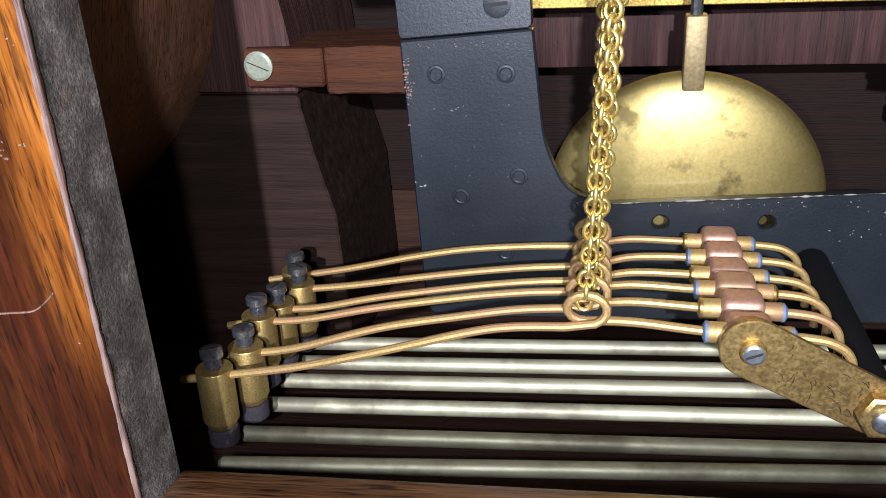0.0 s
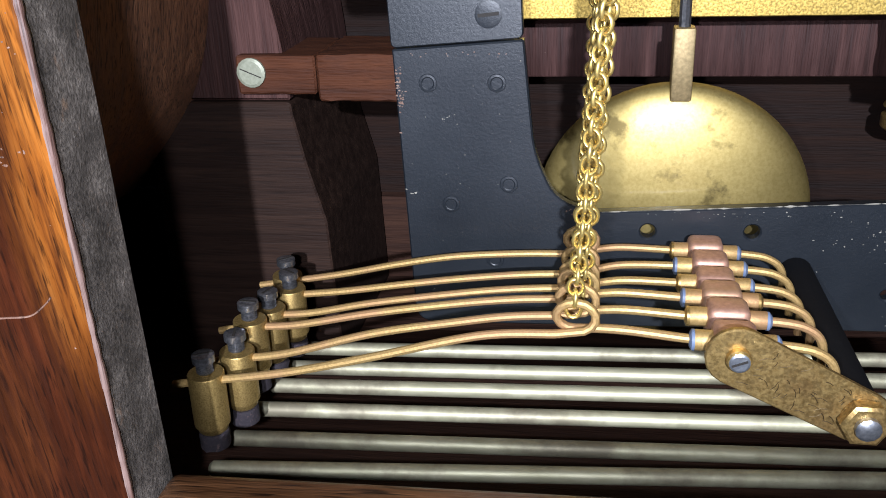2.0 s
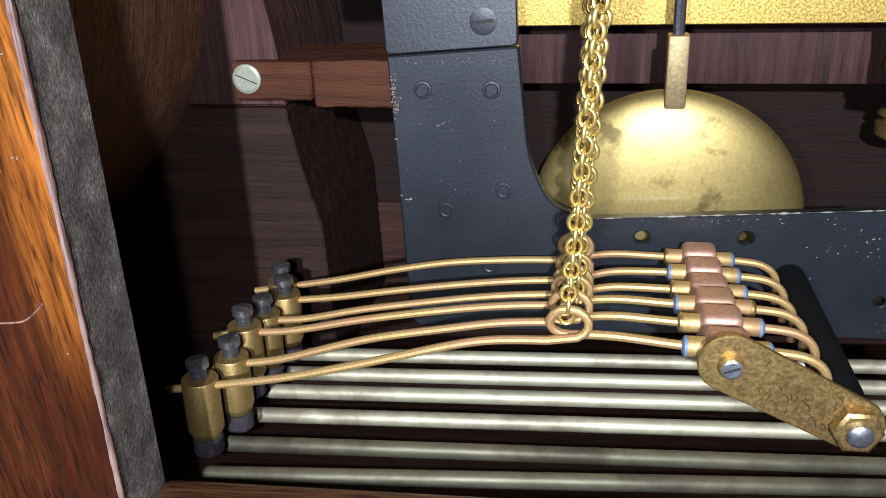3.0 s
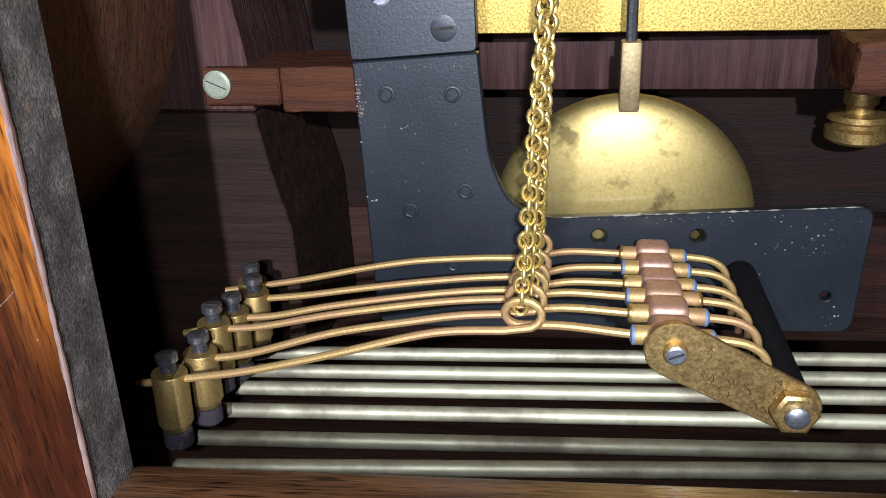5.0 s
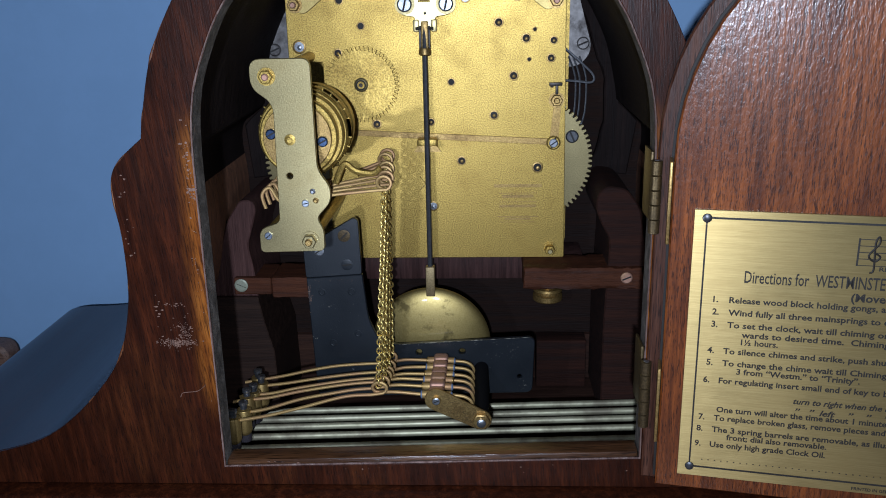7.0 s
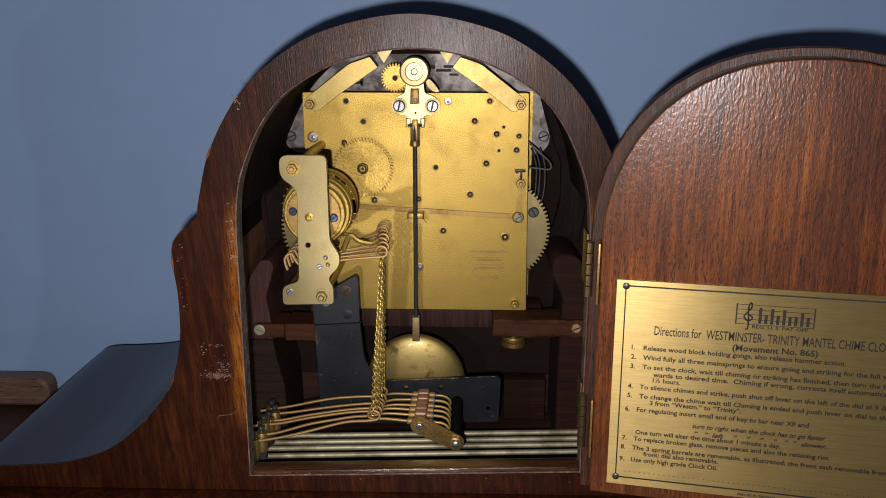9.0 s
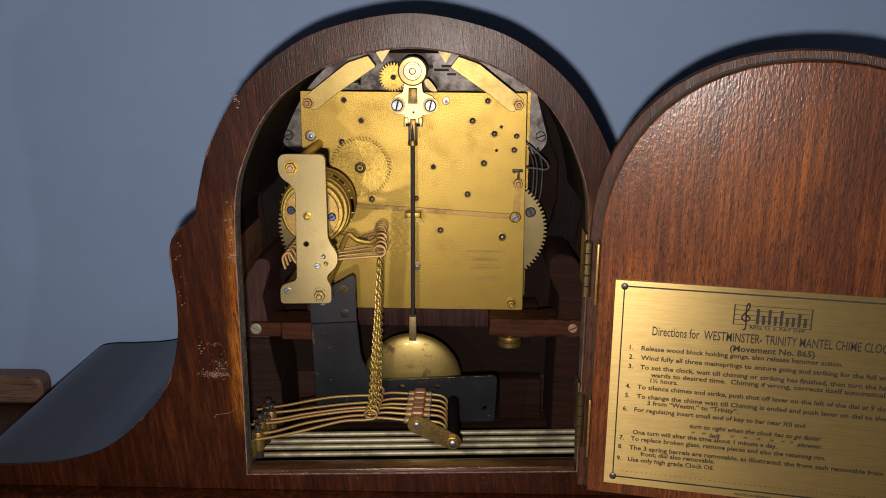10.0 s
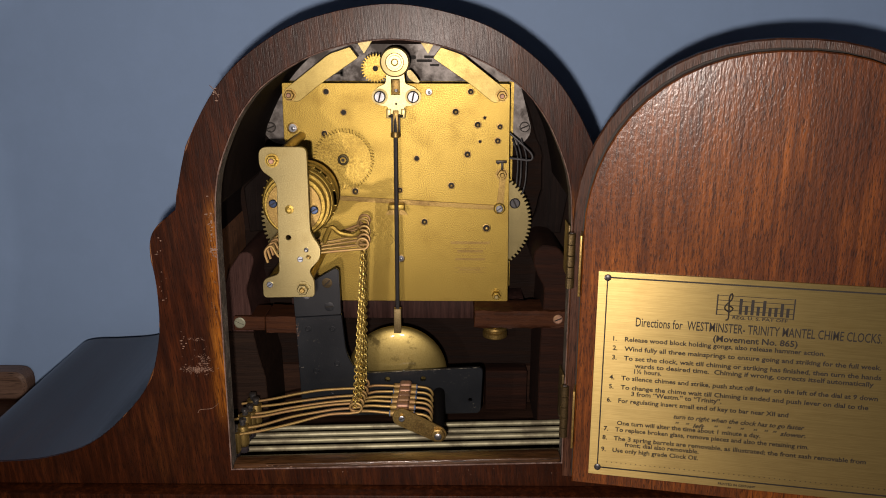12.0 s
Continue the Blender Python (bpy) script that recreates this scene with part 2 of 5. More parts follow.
SHINY = metal("bright_polished_brass", (0.5, 0.40, 0.17), (0.66, 0.55, 0.27), (0.4, 0.30, 0.12), (0.36, 0.44), 0.85, 1500.0, 0.04, 0.3)
HINGE = metal("dark_hinge_brass", (0.09, 0.062, 0.028), (0.17, 0.12, 0.052), (0.06, 0.045, 0.03), (0.4, 0.55), 0.8, 1500.0, 0.12, 0.7, (0.45, 0.7), (1, 1, 1), 0.5)
OLD_BRASS = metal("mottled_bob_brass", (0.285, 0.216, 0.068), (0.36, 0.28, 0.099), (0.10, 0.074, 0.024), (0.42, 0.52), 0.88, 1500.0, 0.012, 0.85, (0.53, 0.59))
OLD_BRASS.node_tree.nodes["Principled BSDF"].inputs["Coat Weight"].default_value = 0.35
OLD_BRASS.node_tree.nodes["Principled BSDF"].inputs["Coat Roughness"].default_value = 0.09
WIRE = metal("copper_brass_wire", (0.36, 0.235, 0.078), (0.52, 0.355, 0.135), (0.40, 0.215, 0.115), (0.5, 0.62), 0.65, 2600.0, 0.25, 0.6, (0.46, 0.6))
ARM_BRASS = metal("scratched_arm_brass", (0.30, 0.195, 0.06), (0.52, 0.365, 0.135), (0.16, 0.085, 0.03), (0.38, 0.5), 0.8, 1700.0, 0.25, 0.75, (0.40, 0.62), (1, 1, 1), 0.55)
COPPER = metal("pinkish_copper", (0.40, 0.225, 0.155), (0.55, 0.33, 0.235), (0.42, 0.27, 0.125), (0.52, 0.64), 0.7, 1200.0, 0.1, 0.7, (0.5, 0.65))
CHAIN_BRASS = metal("chain_brass", (0.66, 0.49, 0.13), (0.86, 0.67, 0.23), (0.46, 0.31, 0.07), (0.34, 0.46), 0.85, 900.0, 0.02, 0.4)
BLUED = metal("deep_blue_steel", (0.03, 0.05, 0.11), (0.10, 0.14, 0.24), (0.02, 0.02, 0.04), (0.25, 0.35), 0.9, 1500.0, 0.08, 0.4)
STRAP = metal("pale_strap_brass", (0.40, 0.30, 0.095), (0.52, 0.405, 0.145), (0.26, 0.175, 0.05), (0.40, 0.5), 0.8, 2300.0, 0.1, 0.5, (0.5, 0.7), (1, 1, 1), 0.3)
STEEL = metal("worn_steel", (0.2, 0.21, 0.23), (0.42, 0.43, 0.45), (0.09, 0.09, 0.1), (0.3, 0.45), 0.9, 1500.0, 0.1, 0.6)
BRIGHT_STEEL = metal("blued_steel", (0.42, 0.46, 0.52), (0.66, 0.7, 0.76), (0.2, 0.22, 0.26), (0.25, 0.4), 0.9, 1500.0, 0.1, 0.5)
DARK_STEEL = metal("dark_steel_rod", (0.075, 0.075, 0.08), (0.14, 0.14, 0.145), (0.04, 0.03, 0.03), (0.3, 0.4), 0.8, 1500.0, 0.05, 0.5)
GONG = metal("gong_rod_metal", (0.34, 0.325, 0.205), (0.48, 0.455, 0.31), (0.15, 0.125, 0.085), (0.48, 0.58), 0.55, 700.0, 0.05, 0.75, (0.48, 0.62), (0.25, 1, 1))
BLACK = paint("black_enamel", (0.0098, 0.0128, 0.0172), (0.13, 0.13, 0.13), (0.34, 0.46), (0.68, 0.73), 1500.0, 0.52, 0.2, 0.6)
SILL_WOOD = wood("glossy_sill_wood", (0.03, 0.0125, 0.005), (0.07, 0.030, 0.011), (0.125, 0.055, 0.021), 0, (0.25, 0.4), 0.7, 0.5)
HEAD_BRASS = metal("grained_head_brass", (0.23, 0.155, 0.045), (0.47, 0.33, 0.115), (0.13, 0.08, 0.032), (0.38, 0.5), 0.8, 3600.0, 0.25, 0.6, (0.45, 0.7))
PIVOT = metal("dark_pivot_steel", (0.03, 0.026, 0.022), (0.07, 0.062, 0.055), (0.03, 0.02, 0.015), (0.4, 0.5), 0.7, 1500.0, 0.05, 0.5)
FELT = paint("dark_leather_tip", (0.026, 0.021, 0.026), (0.10, 0.065, 0.06), (0.7, 0.9), (0.56, 0.7), 1400.0, 0.3, 0.9)
BLUE_SEAL = paint("bluish_lacquer", (0.12, 0.155, 0.24), (0.2, 0.25, 0.35), (0.4, 0.6))
INK = paint("black_print", (0.016, 0.012, 0.008), (0.03, 0.022, 0.014), (0.5, 0.7))
HOLE = paint("dark_hole", (0.012, 0.009, 0.006), (0.02, 0.015, 0.01), (0.6, 0.8))
DIAL_STEEL = metal("grey_dial_plate", (0.11, 0.10, 0.093), (0.22, 0.205, 0.195), (0.03, 0.024, 0.02), (0.42, 0.55), 0.65, 300.0, 0.1, 0.85, (0.50, 0.60))
WALL_PAINT = paint("blue_grey_wall_paint", (0.285, 0.44, 0.69), (0.30, 0.46, 0.72), (0.6, 0.7), (0.45, 0.8), 60.0, 0.3, 0.05, 0.04)
ROOM_PAINT = paint("plain_room_paint", (0.17, 0.16, 0.15), (0.2, 0.19, 0.18), (0.7, 0.85), (0.5, 0.8), 20.0)
CREAM_METAL = metal("pale_plated_screw", (0.23, 0.24, 0.17), (0.31, 0.32, 0.235), (0.2, 0.2, 0.13), (0.5, 0.62), 0.3, 1500.0, 0.05, 0.5)
POST_BLACK = paint("matt_black_post", (0.006, 0.006, 0.007), (0.01, 0.01, 0.011), (0.7, 0.9), (0.6, 0.8), 500.0, 0.08)
TABLE_WOOD = wood("table_wood", (0.05, 0.02, 0.01), (0.1, 0.04, 0.02), (0.16, 0.07, 0.035), 0, (0.35, 0.5), 0.2, 0.2)
TAN = wood("tan_board", (0.16, 0.09, 0.06), (0.22, 0.13, 0.09), (0.28, 0.17, 0.12), 0, (0.5, 0.6), 0.1, 0.1)


# ---------------------------------------------------------------- building helpers
def part(name, bm, material, parent=None, label="", angle=35):
    me = bpy.data.meshes.new(name)
    bmesh.ops.recalc_face_normals(bm, faces=bm.faces)
    bm.to_mesh(me)
    bm.free()
    me.materials.append(material)
    me.shade_smooth()
    me.set_sharp_from_angle(angle=radians(angle))
    ob = new(name, me)
    ob.parent = parent
    if label:
        tagged(ob, label)
    return ob


def thing(name, place, label, category, group="", kind=""):
    ob = new(name)
    ob.empty_display_size = 0.01
    ob.location = place
    return tagged(ob, label, category, group, kind)


def under(parent, *obs):
    """Children built in world places stay there under a parent that is only moved."""
    for o in obs:
        o.parent = parent
        o.matrix_parent_inverse = Matrix.Translation(-Vector(parent.location))
    return obs[0]


def box(bm, lo, hi, bevel=0.0, seg=2):
    made = bmesh.ops.create_cube(bm, size=1.0)["verts"]
    c = [(a + b) / 2 for a, b in zip(lo, hi)]
    s = [abs(b - a) for a, b in zip(lo, hi)]
    for v in made:
        v.co = Vector([c[k] + v.co[k] * s[k] for k in range(3)])
    if bevel:
        edges = list({e for v in made for e in v.link_edges})
        bmesh.ops.bevel(bm, geom=edges, offset=bevel, segments=seg, affect="EDGES", profile=0.5)
    return bm


def ragged(bm, lo, hi, rough=0.00035):
    """A rough-sawn bar: a box cut into short lengths with uneven faces."""
    box(bm, lo, hi, 0.0004, 1)
    for axis in range(3):
        n = max(2, int((hi[axis] - lo[axis]) / 0.0022))
        for k in range(1, n):
            co = [0, 0, 0]
            no = [0, 0, 0]
            co[axis], no[axis] = lo[axis] + (hi[axis] - lo[axis]) * k / n, 1
            bmesh.ops.bisect_plane(bm, geom=bm.verts[:] + bm.edges[:] + bm.faces[:], plane_co=co, plane_no=no)
    for v in bm.verts:
        v.co += Vector([rough * noise.noise(v.co * 420 + Vector((7 * a, 3, a))) + 0.5 * rough * noise.noise(v.co * 1300 + Vector((a, 5, 9))) for a in range(3)])
    return bm


def smooth_line(pts, steps=6, closed=False):
    """Catmull-Rom through the points."""
    out, n = [], len(pts)
    for k in range(n if closed else n - 1):
        q = [Vector(pts[(k + d) % n] if closed else pts[min(max(k + d, 0), n - 1)]) for d in (-1, 0, 1, 2)]
        for j in range(steps):
            u = j / steps
            out.append(0.5 * (2 * q[1] + (q[2] - q[0]) * u + (2 * q[0] - 5 * q[1] + 4 * q[2] - q[3]) * u * u + (3 * q[1] - q[0] - 3 * q[2] + q[3]) * u ** 3))
    if not closed:
        out.append(Vector(pts[-1]))
    return out


def rounded(pts, r, seg=4):
    """A polygon (x, z) with its corners rounded by r, or by each corner's own radius."""
    out, n = [], len(pts)
    for k in range(n):
        p, a, b = Vector(pts[k][:2]), Vector(pts[k - 1][:2]), Vector(pts[(k + 1) % n][:2])
        rr = pts[k][2] if len(pts[k]) > 2 else r
        rr = min(rr, (a - p).length * 0.48, (b - p).length * 0.48)
        s, e = p + (a - p).normalized() * rr, p + (b - p).normalized() * rr
        for j in range(seg + 1):
            u = j / seg
            out.append((1 - u) ** 2 * s + 2 * u * (1 - u) * p + u * u * e)
    return out


def slab(bm, outline, y0, y1, holes=(), bevel=0.0):
    """A flat piece in x and z with that outline, from y0 to y1, with holes through it."""
    edges = []
    for loop in (outline, *holes):
        vs = [bm.verts.new((p[0], y0, p[1])) for p in loop]
        edges += [bm.edges.new((vs[k], vs[(k + 1) % len(vs)])) for k in range(len(vs))]
    if holes:
        faces = [f for f in bmesh.ops.triangle_fill(bm, use_beauty=True, edges=edges)["geom"] if isinstance(f, bmesh.types.BMFace)]
    else:
        faces = bmesh.ops.contextual_create(bm, geom=edges)["faces"]
    up = bmesh.ops.extrude_face_region(bm, geom=faces)["geom"]
    bmesh.ops.translate(bm, vec=(0, y1 - y0, 0), verts=[g for g in up if isinstance(g, bmesh.types.BMVert)])
    if bevel:
        bmesh.ops.recalc_face_normals(bm, faces=bm.faces)
        rim = [e for e in bm.edges if len(e.link_faces) == 2 and e.calc_face_angle(0) > 1.2 and abs(e.verts[0].co.y - e.verts[1].co.y) < 1e-7]
        bmesh.ops.bevel(bm, geom=rim, offset=bevel, segments=1, affect="EDGES")
    return bm


def disc(c, r, n=20):
    return [Vector((c[0] + r * math.cos(2 * math.pi * k / n), c[1] + r * math.sin(2 * math.pi * k / n))) for k in range(n)]


def tube(bm, pts, r, seg=8, closed=False):
    """A round bar along the points; r may be one radius or one for each point."""
    pts = [Vector(p) for p in pts]
    n = len(pts)
    rs = r if isinstance(r, (list, tuple)) else [r] * n
    t0 = (pts[1] - pts[0]).normalized()
    side = t0.cross(Vector((0, 0, 1)) if abs(t0.z) < 0.9 else Vector((1, 0, 0))).normalized()
    rings, last = [], t0
    for k in range(n):
        if closed:
            t = (pts[(k + 1) % n] - pts[k - 1]).normalized()
        else:
            t = (pts[min(k + 1, n - 1)] - pts[max(k - 1, 0)])
            t = t.normalized() if t.length > 1e-9 else last
        side = (last.rotation_difference(t) @ side)
        side = (side - t * side.dot(t)).normalized()
        up = t.cross(side)
        last = t
        rings.append([bm.verts.new(pts[k] + rs[k] * (side * math.cos(2 * math.pi * j / seg) + up * math.sin(2 * math.pi * j / seg))) for j in range(seg)])
    for k in range(n if closed else n - 1):
        a, b = rings[k], rings[(k + 1) % n]
        for j in range(seg):
            bm.faces.new((a[j], a[(j + 1) % seg], b[(j + 1) % seg], b[j]))
    if not closed:
        bm.faces.new(rings[0][::-1])
        bm.faces.new(rings[-1])
    return bm


def turned(bm, profile, at, axis, seg=20):
    """A turned piece: (distance along the axis, radius) from the place at."""
    a = Vector(axis).normalized()
    pts, rs = [], []
    for h, r in profile:
        pts.append(Vector(at) + a * h)
        rs.append(max(r, 1e-5))
    side = a.cross(Vector((0, 0, 1)) if abs(a.z) < 0.9 else Vector((1, 0, 0))).normalized()
    up = a.cross(side)
    rings = [[bm.verts.new(p + r * (side * math.cos(2 * math.pi * j / seg) + up * math.sin(2 * math.pi * j / seg))) for j in range(seg)] for p, r in zip(pts, rs)]
    for p, q in zip(rings, rings[1:]):
        for j in range(seg):
            bm.faces.new((p[j], p[(j + 1) % seg], q[(j + 1) % seg], q[j]))
    bm.faces.new(rings[0][::-1])
    bm.faces.new(rings[-1])
    return bm


def gear_outline(c, r, depth, teeth, turn=0.0, sharp=0.28):
    out = []
    for k in range(teeth):
        for f, rr in ((0.0, r - depth), (sharp, r - depth), (sharp + 0.18, r), (0.82, r)):
            a = turn + 2 * math.pi * (k + f) / teeth
            out.append(Vector((c[0] + rr * math.cos(a), c[1] + rr * math.sin(a))))
    return out


def screw(parent, name, at, r, h, material, slot=0.5, label="", cut_wide=0.13):
    """A slotted round head that looks towards -y."""
    bm = bmesh.new()
    x, y, z = at
    turned(bm, [(0, r), (h * 0.7, r), (h, r * 0.8)], at, (0, -1, 0), 18)
    head = part(name, bm, material, None, label, 12)
    bm = bmesh.new()
    d = Vector((math.cos(slot), 0, math.sin(slot)))
    e = Vector((-d.z, 0, d.x))
    c = Vector((x, y - h, z))
    q = [c + d * r * 0.78 + e * r * cut_wide, c + d * r * 0.78 - e * r * cut_wide, c - d * r * 0.78 - e * r * cut_wide, c - d * r * 0.78 + e * r * cut_wide]
    lo = [bm.verts.new(v + Vector((0, h * 0.3, 0))) for v in q]
    hi = [bm.verts.new(v - Vector((0, 0.00006, 0))) for v in q]
    bm.faces.new(hi), bm.faces.new(lo[::-1])
    for k in range(4):
        bm.faces.new((hi[k], hi[(k + 1) % 4], lo[(k + 1) % 4], lo[k]))
    cut = part("slot", bm, HOLE)
    under(parent, head)
    cut.parent = head
    return head


def nut(parent, at, r, h, material=BRASS, stud=DULL_BRASS, washer=1.25):
    x, y, z = at
    bm = bmesh.new()
    turned(bm, [(0, r * washer), (h * 0.15, r * washer)], at, (0, -1, 0), 20)
    turned(bm, [(h * 0.15, r), (h * 0.85, r), (h, r * 0.85)], at, (0, -1, 0), 6)
    n = part("nut", bm, material)
    bm = bmesh.new()
    turned(bm, [(0, r * 0.5), (h * 1.35, r * 0.5), (h * 1.5, r * 0.35)], at, (0, -1, 0), 12)
    p = part("stud", bm, stud)
    under(parent, n)
    p.parent = n
    return n


def text_mesh(words, size, lean=0.0, bold=0.026):
    cu = bpy.data.curves.new("words", "FONT")
    cu.body, cu.size, cu.shear, cu.extrude, cu.resolution_u, cu.offset = words, size, lean, 0.00003, 2, size * bold
    ob = new("words", cu)
    bpy.context.view_layer.update()
    me = bpy.data.meshes.new_from_object(ob.evaluated_get(bpy.context.evaluated_depsgraph_get()))
    bpy.data.objects.remove(ob)
    return me


# ---------------------------------------------------------------- the room
CX = 0.0045         # middle of the case
BACK = -0.1032      # back face of the case, towards the eye
FRONT = 0.046       # dial side of the case
WALL = 0.075

bm = box(bmesh.new(), (-1.6, WALL, -0.9), (1.6, WALL + 0.1, 1.6))
tagged(part("wall_north", bm, WALL_PAINT), "matt blue-grey painted wall behind the clock", "wall", kind="structure")
# unseen walls; the gap added in the south one lets the world's light in
for name, lo, hi in (("wall_south_1", (-1.6, -2.2, -0.9), (-0.75, -2.1, 1.6)), ("wall_south_2", (0.45, -2.2, -0.9), (1.6, -2.1, 1.6)), ("wall_south_3", (-0.75, -2.2, 1.15), (0.45, -2.1, 1.6)), ("wall_west", (-1.7, -2.2, -0.9), (-1.6, WALL + 0.1, 1.6)), ("wall_east", (1.6, -2.2, -0.9), (1.7, WALL + 0.1, 1.6))):
    tagged(part(name, box(bmesh.new(), lo, hi), ROOM_PAINT), "plain painted wall of the dim room", "wall", kind="structure")
tagged(part("ceiling", box(bmesh.new(), (-1.7, -2.2, 1.6), (1.7, WALL + 0.1, 1.7)), ROOM_PAINT), "plain painted ceiling", "ceiling", kind="structure")
tagged(part("floor", box(bmesh.new(), (-1.7, -2.2, -1.0), (1.7, WALL + 0.1, -0.9)), TABLE_WOOD), "dark wooden floor", "floor", kind="structure")
for x, z, r in ((0.1495, 0.2525, 0.0009), (0.2135, 0.2620, 0.0006), (0.1180, 0.2700, 0.0004)):
    bm = turned(bmesh.new(), [(0, r), (0.0002, r * 0.7)], (x, WALL - 0.0001, z), (0, -1, 0), 9)
    tagged(part("wall_mark", bm, STEEL), "small dark mark on the painted wall", "mark", kind="structure")
table = thing("sideboard", (0, -0.1, -0.9), "dark wooden sideboard against the wall", "sideboard")
under(table, part("tabletop", box(bmesh.new(), (-0.6, -0.3, -0.03), (0.75, WALL - 0.004, 0.0), 0.003), TABLE_WOOD))
under(table, part("body", box(bmesh.new(), (-0.57, -0.27, -0.9), (0.72, WALL - 0.006, -0.0305), 0.003), TABLE_WOOD))

# a tan board that leans on the wall past the end of the case
bm = slab(bmesh.new(), rounded([(-0.42, 0.0005), (-0.235, 0.0005), (-0.235, 0.019), (-0.42, 0.019)], 0.008), 0.056, 0.0705, (), 0.002)
tagged(part("tan_board", bm, TAN), "tan rounded wooden board beside the clock", "board")

# ---------------------------------------------------------------- the case
case = thing("clock_case", (CX, -0.03, 0.0), "dark varnished mahogany mantel clock case with an open back", "clock case")
HALF_OUT = [(0.0, 0.238), (0.03, 0.2328), (0.05, 0.2230), (0.067, 0.2077), (0.0799, 0.186), (0.0852, 0.168), (0.0870, 0.1585)]
HALF_WING = [(0.0935, 0.1530), (0.0976, 0.1475), (0.0984, 0.139), (0.0970, 0.124), (0.0983, 0.102), (0.1062, 0.0800), (0.128, 0.0578), (0.150, 0.0489), (0.172, 0.0465), (0.186, 0.0460), (0.1940, 0.0445), (0.1985, 0.0415)]
HALF_IN = [(0.0, 0.2243), (0.0255, 0.2198), (0.046, 0.2090), (0.0575, 0.1968), (0.065, 0.1822), (0.0695, 0.168), (0.0708, 0.152)]
SOLE = 0.0365
SHRINK = 0.975      # the far half of the arch stands a little closer in
curve = smooth_line([(-0.03, 0.2328)] + HALF_OUT, 8)[8:-1] + smooth_line([(0.0870, 0.1585)] + HALF_WING, 6)
outer = [Vector((CX - p.x, p.y)) for p in curve[::-1]] + [Vector((CX + p.x * SHRINK, p.y)) for p in curve[1:]]
outer = [Vector((CX - 0.1985, SOLE))] + outer + [Vector((CX + 0.1985 * SHRINK, SOLE))]
curve_in = smooth_line([(-0.0255, 0.2198)] + HALF_IN, 8)[8:]


def opening(grow, low):
    c = [Vector((p.x + grow * (1 if p.x > 0.001 else 0), p.y + grow * (1 if p.y > 0.17 else 0))) for p in curve_in]
    loop = [Vector((CX - p.x, p.y)) for p in c[::-1]] + [Vector((CX + p.x, p.y)) for p in c[1:]]
    edge = 0.0708 + grow
    right = [Vector((CX + edge, z)) for z in (0.12, 0.09, 0.06)]
    return loop + right + [Vector((CX + edge, low + 0.0021)), Vector((CX - edge, low - 0.0021))] + [Vector((CX - edge, z)) for z in (0.06, 0.09, 0.12)]


GAP = opening(0.0008, 0.0453)
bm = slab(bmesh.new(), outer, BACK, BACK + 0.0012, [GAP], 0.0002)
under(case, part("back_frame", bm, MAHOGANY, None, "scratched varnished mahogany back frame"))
core = [Vector((CX + (p.x - CX) * 0.982, max(p.y - 0.0018, SOLE + 0.0006))) for p in outer]
bm = slab(bmesh.new(), core, BACK + 0.0013, BACK + 0.0100, [opening(0.0006, 0.0395)], 0.00015)
under(case, part("opening_edge", bm, LINING, None, "dusty black inner edge of the opening"))
# rubbed corner of the veneer round the opening
rub = [Vector((p.x + 0.0001 * noise.noise(Vector((p.x, p.y, 1)) * 400), BACK + 0.0007, p.y)) for p in GAP]
dense = []
for a, b in zip(rub, rub[1:] + rub[:1]):
    m = max(1, int((b - a).length / 0.0006))
    dense += [a.lerp(b, u / m) for u in range(m)]
rr = [0.00050 * (0.95 + 0.30 * noise.noise(p * 260) + 0.22 * noise.noise(p * 900)) for p in dense]
under(case, part("rubbed_corner", tube(bmesh.new(), dense, rr, 6, True), RUBBED, None, "rubbed reddish wooden corner", 60))


def flakes(x, z, wide, high, count, big):
    """Bare spots where the varnish has flaked, a hair above the face."""
    bm = bmesh.new()
    for _ in range(count):
        cx, cz, r = x + random.gauss(0, wide), z + random.gauss(0, high), big * random.uniform(0.25, 1.0)
        n = random.randint(6, 9)
        wide_r = random.uniform(0.7, 2.0)
        rim = [Vector((cx + r * wide_r * random.uniform(0.4, 1.1) * math.cos(2 * math.pi * q / n), cz + 0.8 * r * random.uniform(0.4, 1.1) * math.sin(2 * math.pi * q / n))) for q in range(n)]
        y = BACK - 0.00004 - random.uniform(0, 0.00003)
        bm.faces.new([bm.verts.new((p.x, y, p.y)) for p in rim])
    tagged(under(case, part("chipped_varnish", bm, WORN, None, "pale bare spots in the varnish")), kind="stuff")


flakes(-0.0775, 0.0905, 0.0032, 0.0006, 60, 0.0004)
flakes(-0.0765, 0.0945, 0.0017, 0.0022, 44, 0.0003)
flakes(-0.0775, 0.1035, 0.0022, 0.0006, 26, 0.0003)
flakes(-0.0835, 0.0985, 0.0005, 0.004, 10, 0.0005)
flakes(-0.0782, 0.0900, 0.0026, 0.0008, 130, 0.0003)
flakes(-0.0755, 0.0925, 0.0016, 0.0022, 90, 0.00028)
flakes(-0.0686, 0.150, 0.0005, 0.010, 46, 0.0005)
flakes(-0.0680, 0.141, 0.0006, 0.002, 18, 0.0007)
flakes(-0.0905, 0.135, 0.0008, 0.010, 14, 0.0005)
flakes(-0.0690, 0.100, 0.0006, 0.018, 16, 0.0002)
flakes(-0.0700, 0.118, 0.0006, 0.003, 9, 0.00025)
flakes(-0.0640, 0.2040, 0.0006, 0.0016, 9, 0.0006)
flakes(-0.05, 0.0455, 0.004, 0.0003, 10, 0.0005)
flakes(0.02, 0.0440, 0.03, 0.0014, 14, 0.00035)
